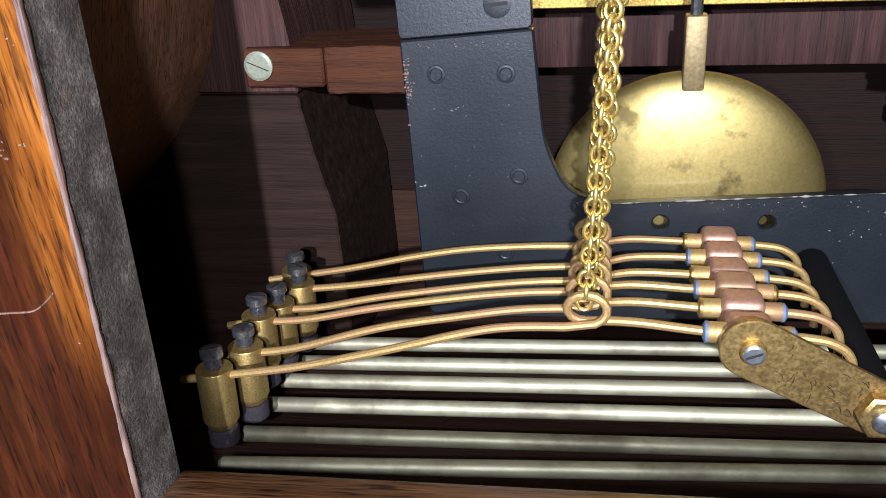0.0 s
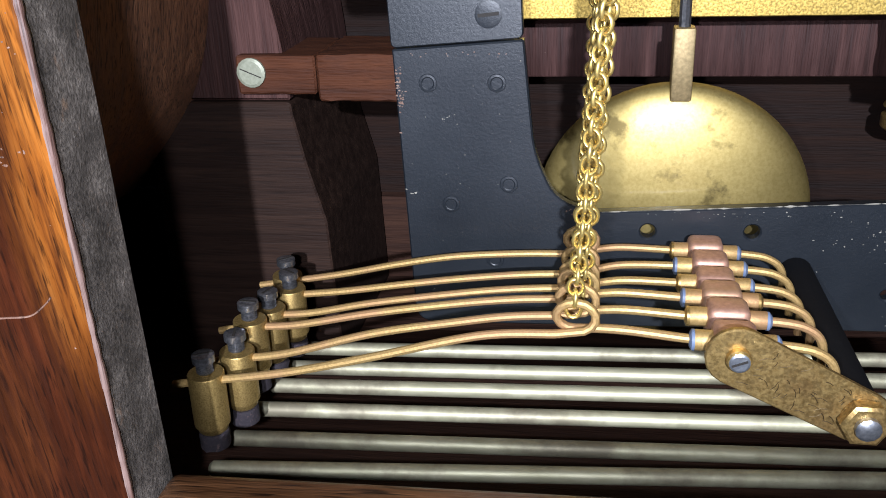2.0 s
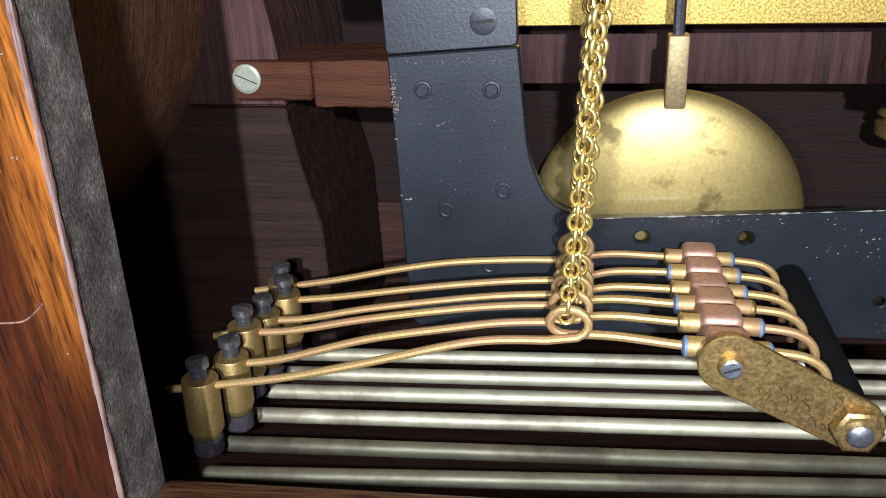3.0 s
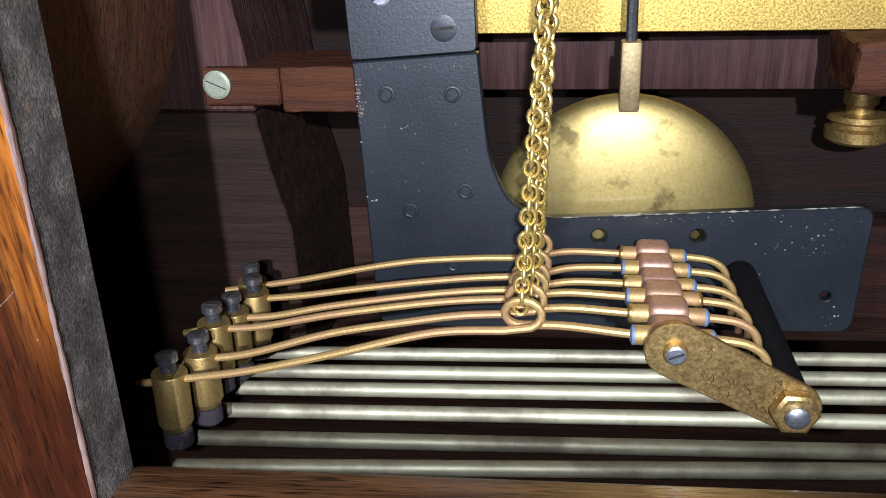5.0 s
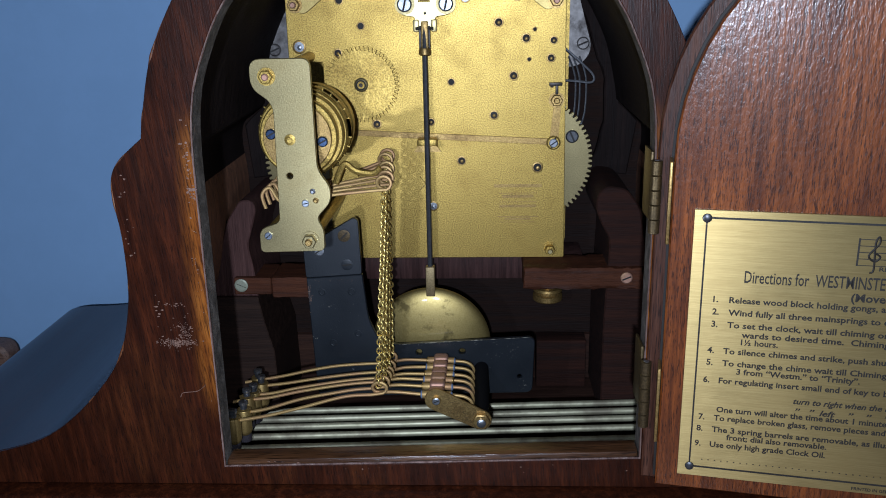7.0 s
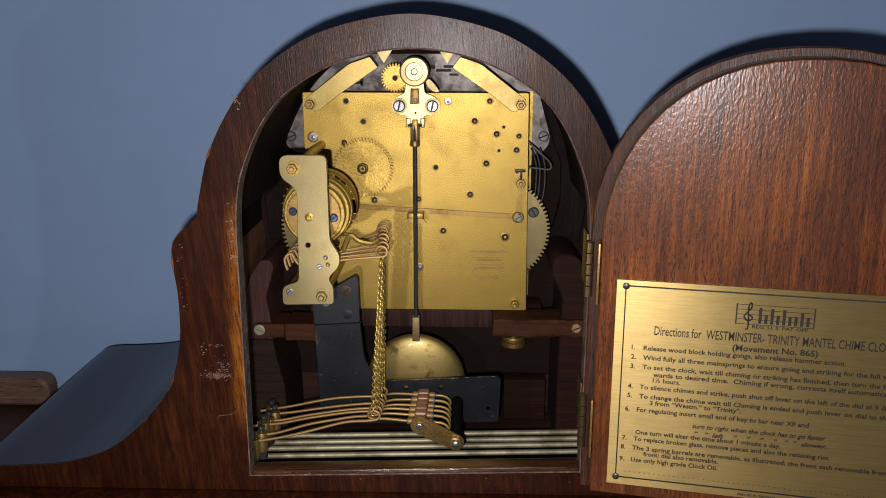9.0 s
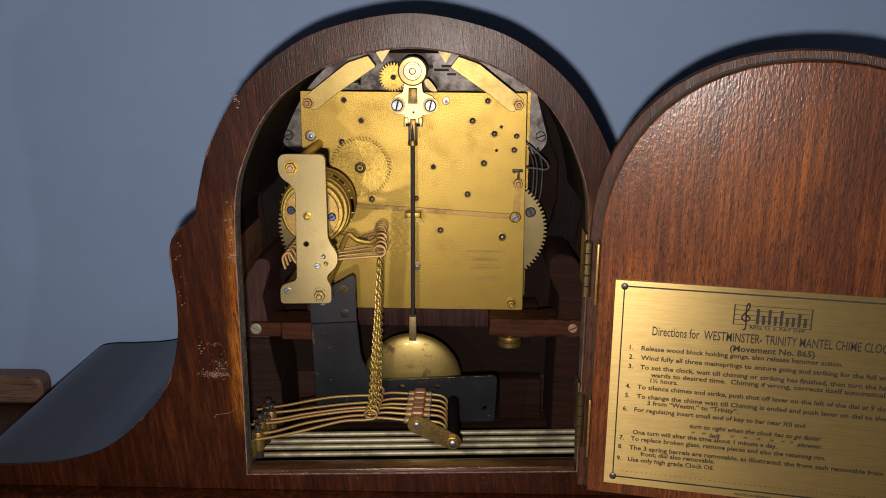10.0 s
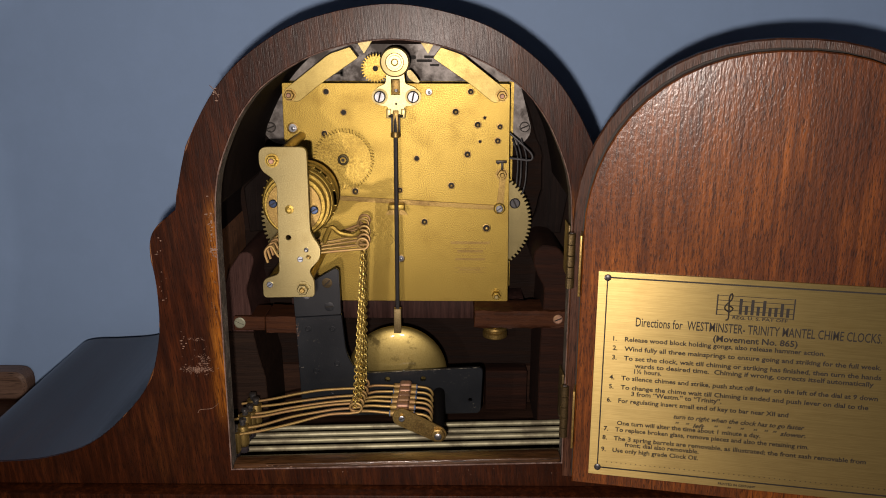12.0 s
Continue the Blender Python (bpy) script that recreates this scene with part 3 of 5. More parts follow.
line = smooth_line([(-0.0795, BACK, 0.0702), (-0.0788, BACK, 0.0716), (-0.0765, BACK, 0.0720), (-0.0735, BACK, 0.0724), (-0.0715, BACK, 0.0738), (-0.0705, BACK, 0.0748)], 4)
under(case, part("scratch", tube(bmesh.new(), line, 0.00012, 5), WORN, None, "thin pale scratch"))
line = smooth_line([(-0.0655, BACK, 0.2075), (-0.0640, BACK, 0.2060), (-0.0622, BACK, 0.2030)], 4)
under(case, part("scratch", tube(bmesh.new(), line, 0.00016, 5), WORN, None, "thin pale scratch"))

# outer corner of the frame, rubbed down to orange wood
EDGE_WOOD = wood("rubbed_orange_edge", (0.06, 0.018, 0.005), (0.15, 0.05, 0.013), (0.26, 0.11, 0.035), 2, (0.4, 0.6), 0.0, 0.4)
line = [Vector((p.x + 0.0002, BACK + 0.0003, p.y)) for p in outer if p.x < CX and 0.066 < p.y < 0.200]
rr = [0.00045 * max(0.1, 0.6 + 1.3 * noise.noise(p * 170)) for p in line]
under(case, part("worn_edge", tube(bmesh.new(), line, rr, 6), EDGE_WOOD, None, "worn orange outer edge of the frame", 60))

# curved skin of the case, open within
inset = [Vector((CX + (p.x - CX) * (0.965 if abs(p.x - CX) > 0.09 else 0.94), p.y - 0.006)) for p in outer[1:-1]]
bm = bmesh.new()
skin = outer[1:-1]
grid = [[bm.verts.new((p.x, y, p.y)) for p in loop] for loop, y in ((skin, BACK + 0.0014), (skin, FRONT), (inset, FRONT), (inset, BACK + 0.0014))]
for a in range(4):
    for k in range(len(skin) - 1):
        bm.faces.new((grid[a][k], grid[a][k + 1], grid[(a + 1) % 4][k + 1], grid[(a + 1) % 4][k]))
for k in (0, len(skin) - 1):
    bm.faces.new([grid[a][k] for a in range(4)])
under(case, part("curved_skin", bm, SHELL_WOOD, None, "dark polished curved top of the case", 60))
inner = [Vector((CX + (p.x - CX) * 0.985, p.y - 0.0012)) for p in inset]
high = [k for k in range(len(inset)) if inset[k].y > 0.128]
# the lining inside the arch gets a darker wood, its shade painted in
cuts = ((0, high[0], SHELL_INNER, "rough brown inside of the case wing"), (high[0], high[-1], GLUED_SHADE_WOOD, "inside of the arch, shade put into its glue-stained wood"), (high[-1], len(inset) - 1, SHELL_INNER, "rough brown inside of the case wing"))
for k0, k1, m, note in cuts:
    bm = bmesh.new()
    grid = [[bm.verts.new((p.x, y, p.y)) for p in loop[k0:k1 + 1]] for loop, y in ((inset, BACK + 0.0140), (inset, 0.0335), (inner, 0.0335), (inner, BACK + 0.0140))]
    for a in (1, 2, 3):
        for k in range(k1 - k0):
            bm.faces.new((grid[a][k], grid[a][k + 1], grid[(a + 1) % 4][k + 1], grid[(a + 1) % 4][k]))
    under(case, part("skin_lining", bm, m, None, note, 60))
for sx in (-1, 1):
    x0 = CX + sx * 0.1985 * (SHRINK if sx > 0 else 1.0)
    bm = box(bmesh.new(), (min(x0, x0 - sx * 0.008), BACK + 0.0014, SOLE), (max(x0, x0 - sx * 0.008), FRONT, 0.0385), 0.0005)
    under(case, part("end_block", bm, SHELL_WOOD))
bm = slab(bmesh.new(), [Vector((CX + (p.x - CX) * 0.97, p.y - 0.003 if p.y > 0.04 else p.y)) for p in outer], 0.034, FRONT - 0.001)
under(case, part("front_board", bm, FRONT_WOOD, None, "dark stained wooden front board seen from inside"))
# hollow plinth: four rails and a base board
PT = SOLE - 0.0012
for lo, hi in (((CX - 0.206, BACK - 0.0065, 0.0), (CX + 0.206, BACK + 0.0195, PT)), ((CX - 0.206, 0.034, 0.0), (CX + 0.206, FRONT + 0.008, PT)),
               ((CX - 0.206, BACK + 0.0197, 0.0), (CX - 0.188, 0.0338, PT)), ((CX + 0.188, BACK + 0.0197, 0.0), (CX + 0.206, 0.0338, PT))):
    under(case, part("plinth_rail", box(bmesh.new(), lo, hi, 0.0012), MAHOGANY if lo[1] < -0.1 else DARK_WOOD, None, "mahogany plinth rail below the case"))
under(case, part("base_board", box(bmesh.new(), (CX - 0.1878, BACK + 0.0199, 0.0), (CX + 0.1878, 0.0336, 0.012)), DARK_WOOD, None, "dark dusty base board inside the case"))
# inner sill of the opening
bm = box(bmesh.new(), (CX - 0.0712, BACK + 0.0014, 0.0366), (CX + 0.0712, BACK + 0.0098, 0.0474), 0.0012)
for v in bm.verts:
    v.co.z += 0.032 * (v.co.x - CX) * (1 if v.co.z > 0.042 else 0)
under(case, part("inner_sill", bm, SILL_WOOD, None, "glossy worn brown wooden sill"))

# roughly cut board round the dial opening, open below
ring = []
for k in range(64):
    u = math.pi * (1.14 - 1.28 * k / 63)
    r = 0.0735 + 0.0016 * noise.noise(Vector((k * 0.31, 0.4, 0))) + 0.0009 * noise.noise(Vector((k * 1.3, 2.0, 0)))
    ring.append(Vector((CX + r * math.cos(u), 0.1500 + min(r * math.sin(u), 0.0715))))
rim_out = [Vector((CX + (p.x - CX) * 0.945, p.y - 0.009)) for p in outer if p.y > 0.150]
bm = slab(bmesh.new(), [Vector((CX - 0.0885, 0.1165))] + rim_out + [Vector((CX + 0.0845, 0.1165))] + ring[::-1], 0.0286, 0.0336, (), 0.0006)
under(case, part("dial_board", bm, GLUED_SHADE_WOOD, None, "dark roughly sawn board round the dial opening"))

# supports inside the case
SUPPORT = -0.0130   # face of the supports, a little behind the face of the bars
prof = [(0.090, 0.0125), (0.0705, 0.0125), (0.0705, 0.06), (0.0715, 0.085), (0.072, 0.098), (0.068, 0.105), (0.0655, 0.112), (0.0665, 0.118), (0.0700, 0.121), (0.078, 0.120), (0.084, 0.112), (0.087, 0.095)]
bm = slab(bmesh.new(), rounded([(CX + a, b) for a, b in prof], 0.003, 3), SUPPORT, 0.0325, (), 0.0006)
under(case, part("corner_support", bm, RAW_WOOD, None, "bare wooden scroll support inside the case"))
prof = [(0.113, 0.0125), (0.0735, 0.0125), (0.0745, 0.047), (0.0775, 0.059), (0.0795, 0.070), (0.0797, 0.0725), (0.1045, 0.0725), (0.1115, 0.062)]
bm = slab(bmesh.new(), rounded([(CX - a, b) for a, b in prof], 0.001, 3), SUPPORT, 0.0325, (), 0.0004)
under(case, part("corner_support", bm, GREY_WOOD, None, "grey-brown wooden scroll support inside the case"))
prof = [(0.1035, 0.0729, 0.0005), (0.0797, 0.0729, 0.0005), (0.0805, 0.085), (0.0825, 0.096), (0.0795, 0.105), (0.0775, 0.112), (0.0788, 0.116), (0.084, 0.1165), (0.0905, 0.107), (0.095, 0.092)]
bm = slab(bmesh.new(), rounded([(CX - q[0], *q[1:]) for q in prof], 0.003, 3), SUPPORT, 0.0325, (), 0.0005)
under(case, part("support_cap", bm, SAWN_WOOD, None, "purplish bare wooden upper support"))
bm = ragged(bmesh.new(), (CX - 0.0725, -0.016, 0.0735), (CX - 0.0560, 0.004, 0.0826))
under(case, part("seat_bar", bm, RED_WOOD, None, "short reddish wooden bar with ragged edges"))
bm = ragged(bmesh.new(), (CX - 0.089, -0.0156, 0.0748), (CX - 0.0729, 0.004, 0.0823), 0.0002)
under(case, part("bar_tenon", bm, RED_WOOD))
bm = ragged(bmesh.new(), (CX + 0.036, -0.016, 0.0768), (CX + 0.086, 0.004, 0.0862), 0.0007)
under(case, part("seat_bar", bm, RED_WOOD, None, "short reddish wooden bar with ragged edges"))
bm = box(bmesh.new(), (CX - 0.064, 0.0135, 0.0715), (CX + 0.064, 0.0335, 0.0832), 0.0006)
under(case, part("cross_beam", bm, SAWN_WOOD, None, "purple-brown bare wooden cross beam"))
bm = box(bmesh.new(), (CX + 0.044, 0.022, 0.0125), (CX + 0.068, 0.0335, 0.037), 0.001)
under(case, part("glue_block", bm, RAW_WOOD, None, "dark reddish wooden glue block"))
bm = box(bmesh.new(), (CX - 0.062, 0.020, 0.0125), (CX - 0.048, 0.0335, 0.046), 0.001)
under(case, part("glue_block", bm, RAW_WOOD, None, "reddish wooden glue block"))
screw(case, "wood_screw", (-0.0813, -0.0158, 0.0792), 0.0029, 0.0008, CREAM_METAL, -0.4, "pale greenish brass screw head", 0.035)
screw(case, "wood_screw", (0.0835, -0.0162, 0.0822), 0.0025, 0.0012, COPPER, 0.4, "orange-brown screw head")
# knurled clamp knob under the cross beam
bm = turned(bmesh.new(), [(0, 0.0038), (0.0045, 0.0038), (0.0050, 0.0030), (0.0066, 0.0030), (0.0069, 0.0062), (0.0080, 0.0068), (0.0087, 0.0057), (0.0095, 0.0057), (0.0101, 0.0069), (0.0124, 0.0069), (0.0131, 0.0061)], (0.0533, 0.0205, 0.0716), (0, 0, -1), 28)
under(case, part("clamp_knob", bm, DULL_BRASS, None, "turned tarnished brass clamp knob"))

# ---------------------------------------------------------------- the movement
move = thing("clock_movement", (0, 0.01, 0.0865), "brass chiming clock movement with square plates", "clock movement")
plate = [(-0.0572, 0.2008), (0.0572, 0.2008), (0.0585, 0.0862), (-0.0430, 0.0862), (-0.0430, 0.1718), (-0.0572, 0.1718)]
under(move, part("back_plate", slab(bmesh.new(), rounded(plate, 0.0008, 2), 0.0, 0.0022, (), 0.0002), BRASS, None, "golden grained brass back plate"))
bm = slab(bmesh.new(), rounded([(-0.061, 0.2), (0.061, 0.2), (0.061, 0.087), (-0.061, 0.087)], 0.001, 2), 0.0238, 0.0260)
under(move, part("front_plate", bm, BRASS))
# grey steel dial plate behind with ears
ears = [(-0.0735, 0.172, 0.006), (-0.060, 0.215, 0.01), (-0.03, 0.219, 0.004), (0.03, 0.219, 0.004), (0.060, 0.215, 0.01), (0.0715, 0.173, 0.006), (0.066, 0.166, 0.004), (-0.067, 0.166, 0.004)]
under(move, part("dial_plate", slab(bmesh.new(), rounded(ears, 0.004), 0.0268, 0.0276), DIAL_STEEL, None, "grey steel plate with dark stains"))
for x, z, w, h in ((0.0075, 0.2122, 0.0016, 0.0010), (0.0135, 0.2105, 0.0040, 0.0007), (0.0190, 0.2083, 0.0024, 0.0006), (0.0165, 0.2125, 0.0030, 0.0007), (-0.0320, 0.2040, 0.0022, 0.0008), (-0.0300, 0.2052, 0.0008, 0.0030)):
    under(move, part("dial_slot", box(bmesh.new(), (x - w, 0.0264, z - h), (x + w, 0.0266, z + h)), HOLE))
for x, z in ((-0.0690, 0.1752), (0.0673, 0.1760)):
    screw(move, "ear_screw", (x, 0.0266, z), 0.0028, 0.0012, DIAL_STEEL, 0.4)
for x, z in ((-0.053, 0.195), (0.053, 0.195), (0.052, 0.0905)):
    bm = turned(bmesh.new(), [(0, 0.003), (0.0212, 0.003)], (x, 0.0024, z), (0, 1, 0), 14)
    under(move, part("pillar", bm, BRASS))
# straps from the upper corners to the arch
for sx in (-1, 1):
    pts = [(sx * 0.0570, 0.1965, 0.0030), (sx * 0.0330, 0.2150, 0.002), (sx * 0.0225, 0.2185, 0.0008), (sx * 0.0185, 0.2132, 0.0008), (sx * 0.0380, 0.2000, 0.003), (sx * 0.0500, 0.1905, 0.0030)]
    pts = pts if sx > 0 else pts[::-1]
    under(move, part("strap", slab(bmesh.new(), rounded(pts, 0.0028), -0.0016, -0.0003, (), 0.0002), STRAP, None, "golden brass strap"))
    tip = [(sx * 0.0160, 0.2150), (sx * 0.0200, 0.2215), (sx * 0.0115, 0.2220)]
    under(move, part("strap_tip", slab(bmesh.new(), tip if sx > 0 else tip[::-1], 0.004, 0.0055), PALE_BRASS))
nut(move, (-0.053, -0.0018, 0.195), 0.0026, 0.0028, DULL_BRASS, COPPER)
nut(move, (0.053, -0.0018, 0.195), 0.0026, 0.0028, DULL_BRASS, COPPER)
nut(move, (0.0522, -0.0002, 0.0902), 0.0024, 0.0034, BRASS, SHINY)
# pivot holes with steel or dark centres
for x, z, r, m in ((0.028, 0.149, 0.0014, PIVOT), (0.0103, 0.163, 0.0012, HOLE), (0.0142, 0.1297, 0.0014, PIVOT), (0.0465, 0.1265, 0.0016, PIVOT), (0.0015, 0.1465, 0.0012, PIVOT),
                   (-0.0215, 0.1458, 0.0014, PIVOT), (-0.035, 0.1965, 0.0013, HOLE), (0.0375, 0.1968, 0.0013, PIVOT), (0.0300, 0.1868, 0.0014, PIVOT), (0.0412, 0.1803, 0.0014, PIVOT),
                   (0.0525, 0.1793, 0.0012, PIVOT), (0.0515, 0.1722, 0.0013, PIVOT), (0.0362, 0.1652, 0.0014, PIVOT), (0.0425, 0.1718, 0.0007, HOLE), (0.0447, 0.1838, 0.0007, HOLE),
                   (0.0017, 0.1098, 0.0015, STEEL), (-0.0265, 0.1862, 0.0012, HOLE), (-0.0525, 0.1782, 0.0019, STEEL), (0.0165, 0.1965, 0.0014, STEEL), (-0.0365, 0.1755, 0.0013, PIVOT), (0.052, 0.161, 0.0007, HOLE)):
    ring = turned(bmesh.new(), [(0, r * 1.5), (0.00010, r * 1.42), (0.00014, r * 1.15)], (x, 0, z), (0, -1, 0), 16)
    seat = under(move, part("pivot_seat", ring, DULL_BRASS))
    bm = turned(bmesh.new(), [(0, r * 1.1), (0.00022, r * 1.05), (0.00024, r * 0.85)], (x, -0.0001, z), (0, -1, 0), 16)
    part("pivot_hole", bm, m if m is STEEL else HOLE, seat)
    if m is not HOLE:
        dot = turned(bmesh.new(), [(0, r * 0.55), (0.0003, r * 0.5), (0.0005, r * 0.2)], (x + r * 0.1, -0.00034, z - r * 0.15), (0, -1, 0), 10)
        part("pivot_end", dot, STEEL if m is STEEL else DULL_BRASS, seat)
# stamped maker's marks, worn past reading: plain bars
for x0, x1, z, h in ((0.0280, 0.0485, 0.1178, 0.0014), (0.0303, 0.0462, 0.1151, 0.0003), (0.0303, 0.0462, 0.1112, 0.0003), (0.0315, 0.0450, 0.1132, 0.0014), (0.0303, 0.0462, 0.1089, 0.0012), (0.0295, 0.0470, 0.1046, 0.0004), (0.0325, 0.0440, 0.1034, 0.0009), (0.0305, 0.0460, 0.1022, 0.0003)):
    under(move, part("stamp_bar", box(bmesh.new(), (x0, -0.00006, z), (x1, 0.0005, z + h)), DULL_BRASS))
for a, b in (((-0.0035, 0.1225), (0.0012, 0.1165)), ((0.0010, 0.1222), (-0.0038, 0.1172)), ((-0.0040, 0.1232), (-0.0028, 0.1215))):
    under(move, part("scratch", tube(bmesh.new(), [(a[0], -0.00002, a[1]), (b[0], -0.00002, b[1])], 0.00012, 5), HINGE))
# minute wheel on the plate
bm = slab(bmesh.new(), gear_outline((-0.0268, 0.1628), 0.0156, 0.0016, 54, 0.0, 0.4), -0.0042, -0.0032, (), 0.0001)
under(move, part("wheel", bm, BRASS, None, "toothed brass wheel on the back plate"))
bm = turned(bmesh.new(), [(0, 0.0029), (0.0046, 0.0029), (0.0049, 0.0025), (0.0051, 0.0022)], (-0.0268, -0.0002, 0.1628), (0, -1, 0), 20)
under(move, part("wheel_hub", bm, PALE_BRASS))
bm = turned(bmesh.new(), [(0, 0.0021), (0.0001, 0.0021)], (-0.0268, -0.0053, 0.1628), (0, -1, 0), 20)
under(move, part("hub_groove", bm, HOLE))
bm = turned(bmesh.new(), [(0, 0.0016), (0.0003, 0.0015)], (-0.0268, -0.0054, 0.1628), (0, -1, 0), 18)
under(move, part("hub_ring", bm, BRASS))
bm = turned(bmesh.new(), [(0, 0.0008), (0.0001, 0.0007)], (-0.0268, -0.0057, 0.1628), (0, -1, 0), 12)
under(move, part("wheel_post", bm, PIVOT))
# long flat spring across the plate
bm = slab(bmesh.new(), [Vector(p) for p in ((-0.036, 0.1438), (0.052, 0.1388), (0.052, 0.1362), (-0.036, 0.1414))], -0.0009, -0.0003, (), 0.0001)
under(move, part("flat_spring", bm, DULL_BRASS, None, "long flat copper-brown spring"))
screw(move, "spring_screw", (0.0530, -0.0004, 0.1372), 0.0030, 0.0016, BRASS, 1.2)
screw(move, "spring_screw", (0.0530, -0.0021, 0.1372), 0.0019, 0.0006, STEEL, 0.6)
bm = slab(bmesh.new(), rounded([(0.0515, 0.139), (0.0530, 0.153), (0.0560, 0.153), (0.0550, 0.139)], 0.001, 2), -0.0012, -0.0004)
under(move, part("lever_arm", bm, DULL_BRASS))
nut(move, (0.0540, -0.0004, 0.1550), 0.0026, 0.0022, DULL_BRASS)
bm = box(bmesh.new(), (0.0534, -0.0022, 0.1575), (0.0546, -0.0006, 0.1618), 0.0002)
box(bm, (0.0508, -0.0024, 0.1610), (0.0562, -0.0008, 0.1624), 0.0002)
under(move, part("stop_pin", bm, PIVOT))
# crutch fork where the rod passes
bm = box(bmesh.new(), (-0.0042, -0.0065, 0.1362), (0.0042, -0.0004, 0.1402), 0.0008)
under(move, part("crutch_fork", bm, BRASS))
bm = slab(bmesh.new(), rounded([(-0.0055, 0.1350), (0.0060, 0.1350), (0.0040, 0.1375), (-0.0040, 0.1375)], 0.0004, 2), -0.0075, -0.0066)
under(move, part("fork_foot", bm, DULL_BRASS))
# large toothed barrel wheel showing past the plate
bm = slab(bmesh.new(), gear_outline((0.0425, 0.1285), 0.0280, 0.0016, 76), 0.0065, 0.0085, (), 0.0001)
under(move, part("wheel", bm, PALE_BRASS, None, "large toothed brass barrel wheel"))
bm = turned(bmesh.new(), [(0, 0.024), (0.0145, 0.024)], (0.043, 0.0088, 0.1285), (0, 1, 0), 32)
under(move, part("barrel", bm, DULL_BRASS))
screw(move, "barrel_screw", (0.0615, 0.0064, 0.1385), 0.0028, 0.0012, DARK_STEEL, 2.0)
# wire springs at the side
pts = smooth_line([(0.057, 0.006, 0.176), (0.064, 0.005, 0.170), (0.0695, 0.005, 0.1645), (0.0690, 0.005, 0.1615), (0.063, 0.005, 0.1620), (0.0575, 0.005, 0.1625)], 5)
under(move, part("wire_spring", tube(bmesh.new(), pts, 0.0005), STEEL, None, "bent steel wire spring"))
for dx in (0.0, 0.0018, 0.0045):
    pts = smooth_line([(0.0595 + dx, 0.009, 0.172), (0.0625 + dx, 0.009, 0.163), (0.0625 + dx, 0.009, 0.150), (0.061 + dx, 0.009, 0.143)], 5)
    under(move, part("wire_spring", tube(bmesh.new(), pts, 0.0004, 6), STEEL))
# suspension cock
cock = [(-0.0105, 0.1905, 0.003), (-0.0105, 0.1985, 0.003), (-0.0050, 0.2010, 0.001), (-0.0040, 0.2100, 0.002), (0.0040, 0.2100, 0.002), (0.0050, 0.2010, 0.001), (0.0115, 0.1985, 0.003), (0.0115, 0.1905, 0.003), (0.0045, 0.1895, 0.001), (0.0040, 0.1855, 0.001), (-0.0035, 0.1855, 0.001), (-0.0040, 0.1895, 0.001)]
hole = [Vector(p) for p in ((-0.0022, 0.1955), (0.0022, 0.1955), (0.0020, 0.2030), (-0.0020, 0.2030))]
bm = slab(bmesh.new(), rounded(cock, 0.001), -0.0042, -0.0026, [hole], 0.0002)
under(move, part("suspension_cock", bm, SHINY, None, "bright brass suspension cock"))
bm = turned(bmesh.new(), [(0, 0.0073), (0.0035, 0.0073), (0.0042, 0.0066), (0.0044, 0.0046), (0.0036, 0.0042), (0.0036, 0.0034), (0.0048, 0.0032), (0.0048, 0.0018), (0.0036, 0.0012)], (0.0, -0.0044, 0.2115), (0, -1, 0), 30)
under(move, part("regulator_boss", bm, SHINY, None, "round bright brass regulator boss"))
bm = slab(bmesh.new(), gear_outline((-0.0098, 0.2082), 0.0072, 0.0012, 28), -0.0038, -0.0024, (), 0.0001)
under(move, part("wheel", bm, BRASS, None, "small toothed regulator wheel"))
bm = turned(bmesh.new(), [(0, 0.0014), (0.0007, 0.0014)], (-0.0098, -0.0039, 0.2082), (0, -1, 0), 12)
under(move, part("wheel_hole", bm, HOLE))
for x in (-0.0078, 0.0088):
    bm = turned(bmesh.new(), [(0, 0.0040), (0.0004, 0.0040)], (x, -0.0043, 0.1945), (0, -1, 0), 24)
    under(move, part("washer", bm, PALE_BRASS))
    screw(move, "cock_screw", (x, -0.0047, 0.1945), 0.0030, 0.0014, STEEL, 1.35)
petal = smooth_line([(0.0058, 0.2065, 0), (0.0075, 0.2075, 0), (0.0110, 0.2035, 0), (0.0118, 0.2015, 0), (0.0090, 0.2018, 0), (0.0064, 0.2040, 0)], 3, True)
under(move, part("index_tongue", slab(bmesh.new(), [Vector((p.x, p.y)) for p in petal], -0.0036, -0.0028), PALE_BRASS))

under(move, part("cock_slide", box(bmesh.new(), (-0.0019, -0.0036, 0.1958), (0.0019, -0.0027, 0.2027), 0.0002), DULL_BRASS))
under(move, part("cock_cheek", box(bmesh.new(), (-0.0046, -0.0052, 0.1838), (-0.0022, -0.0030, 0.1885), 0.0004), SHINY))
under(move, part("cock_cheek", box(bmesh.new(), (0.0026, -0.0052, 0.1838), (0.0050, -0.0030, 0.1885), 0.0004), SHINY))
screw(move, "slide_screw", (0.0003, -0.0037, 0.1975), 0.0009, 0.0004, DARK_STEEL, 0.4)
bm = turned(bmesh.new(), [(0, 0.0006), (0.0001, 0.0006)], (0.0003, -0.0043, 0.1910), (0, -1, 0), 10)
under(move, part("cock_hole", bm, HOLE))

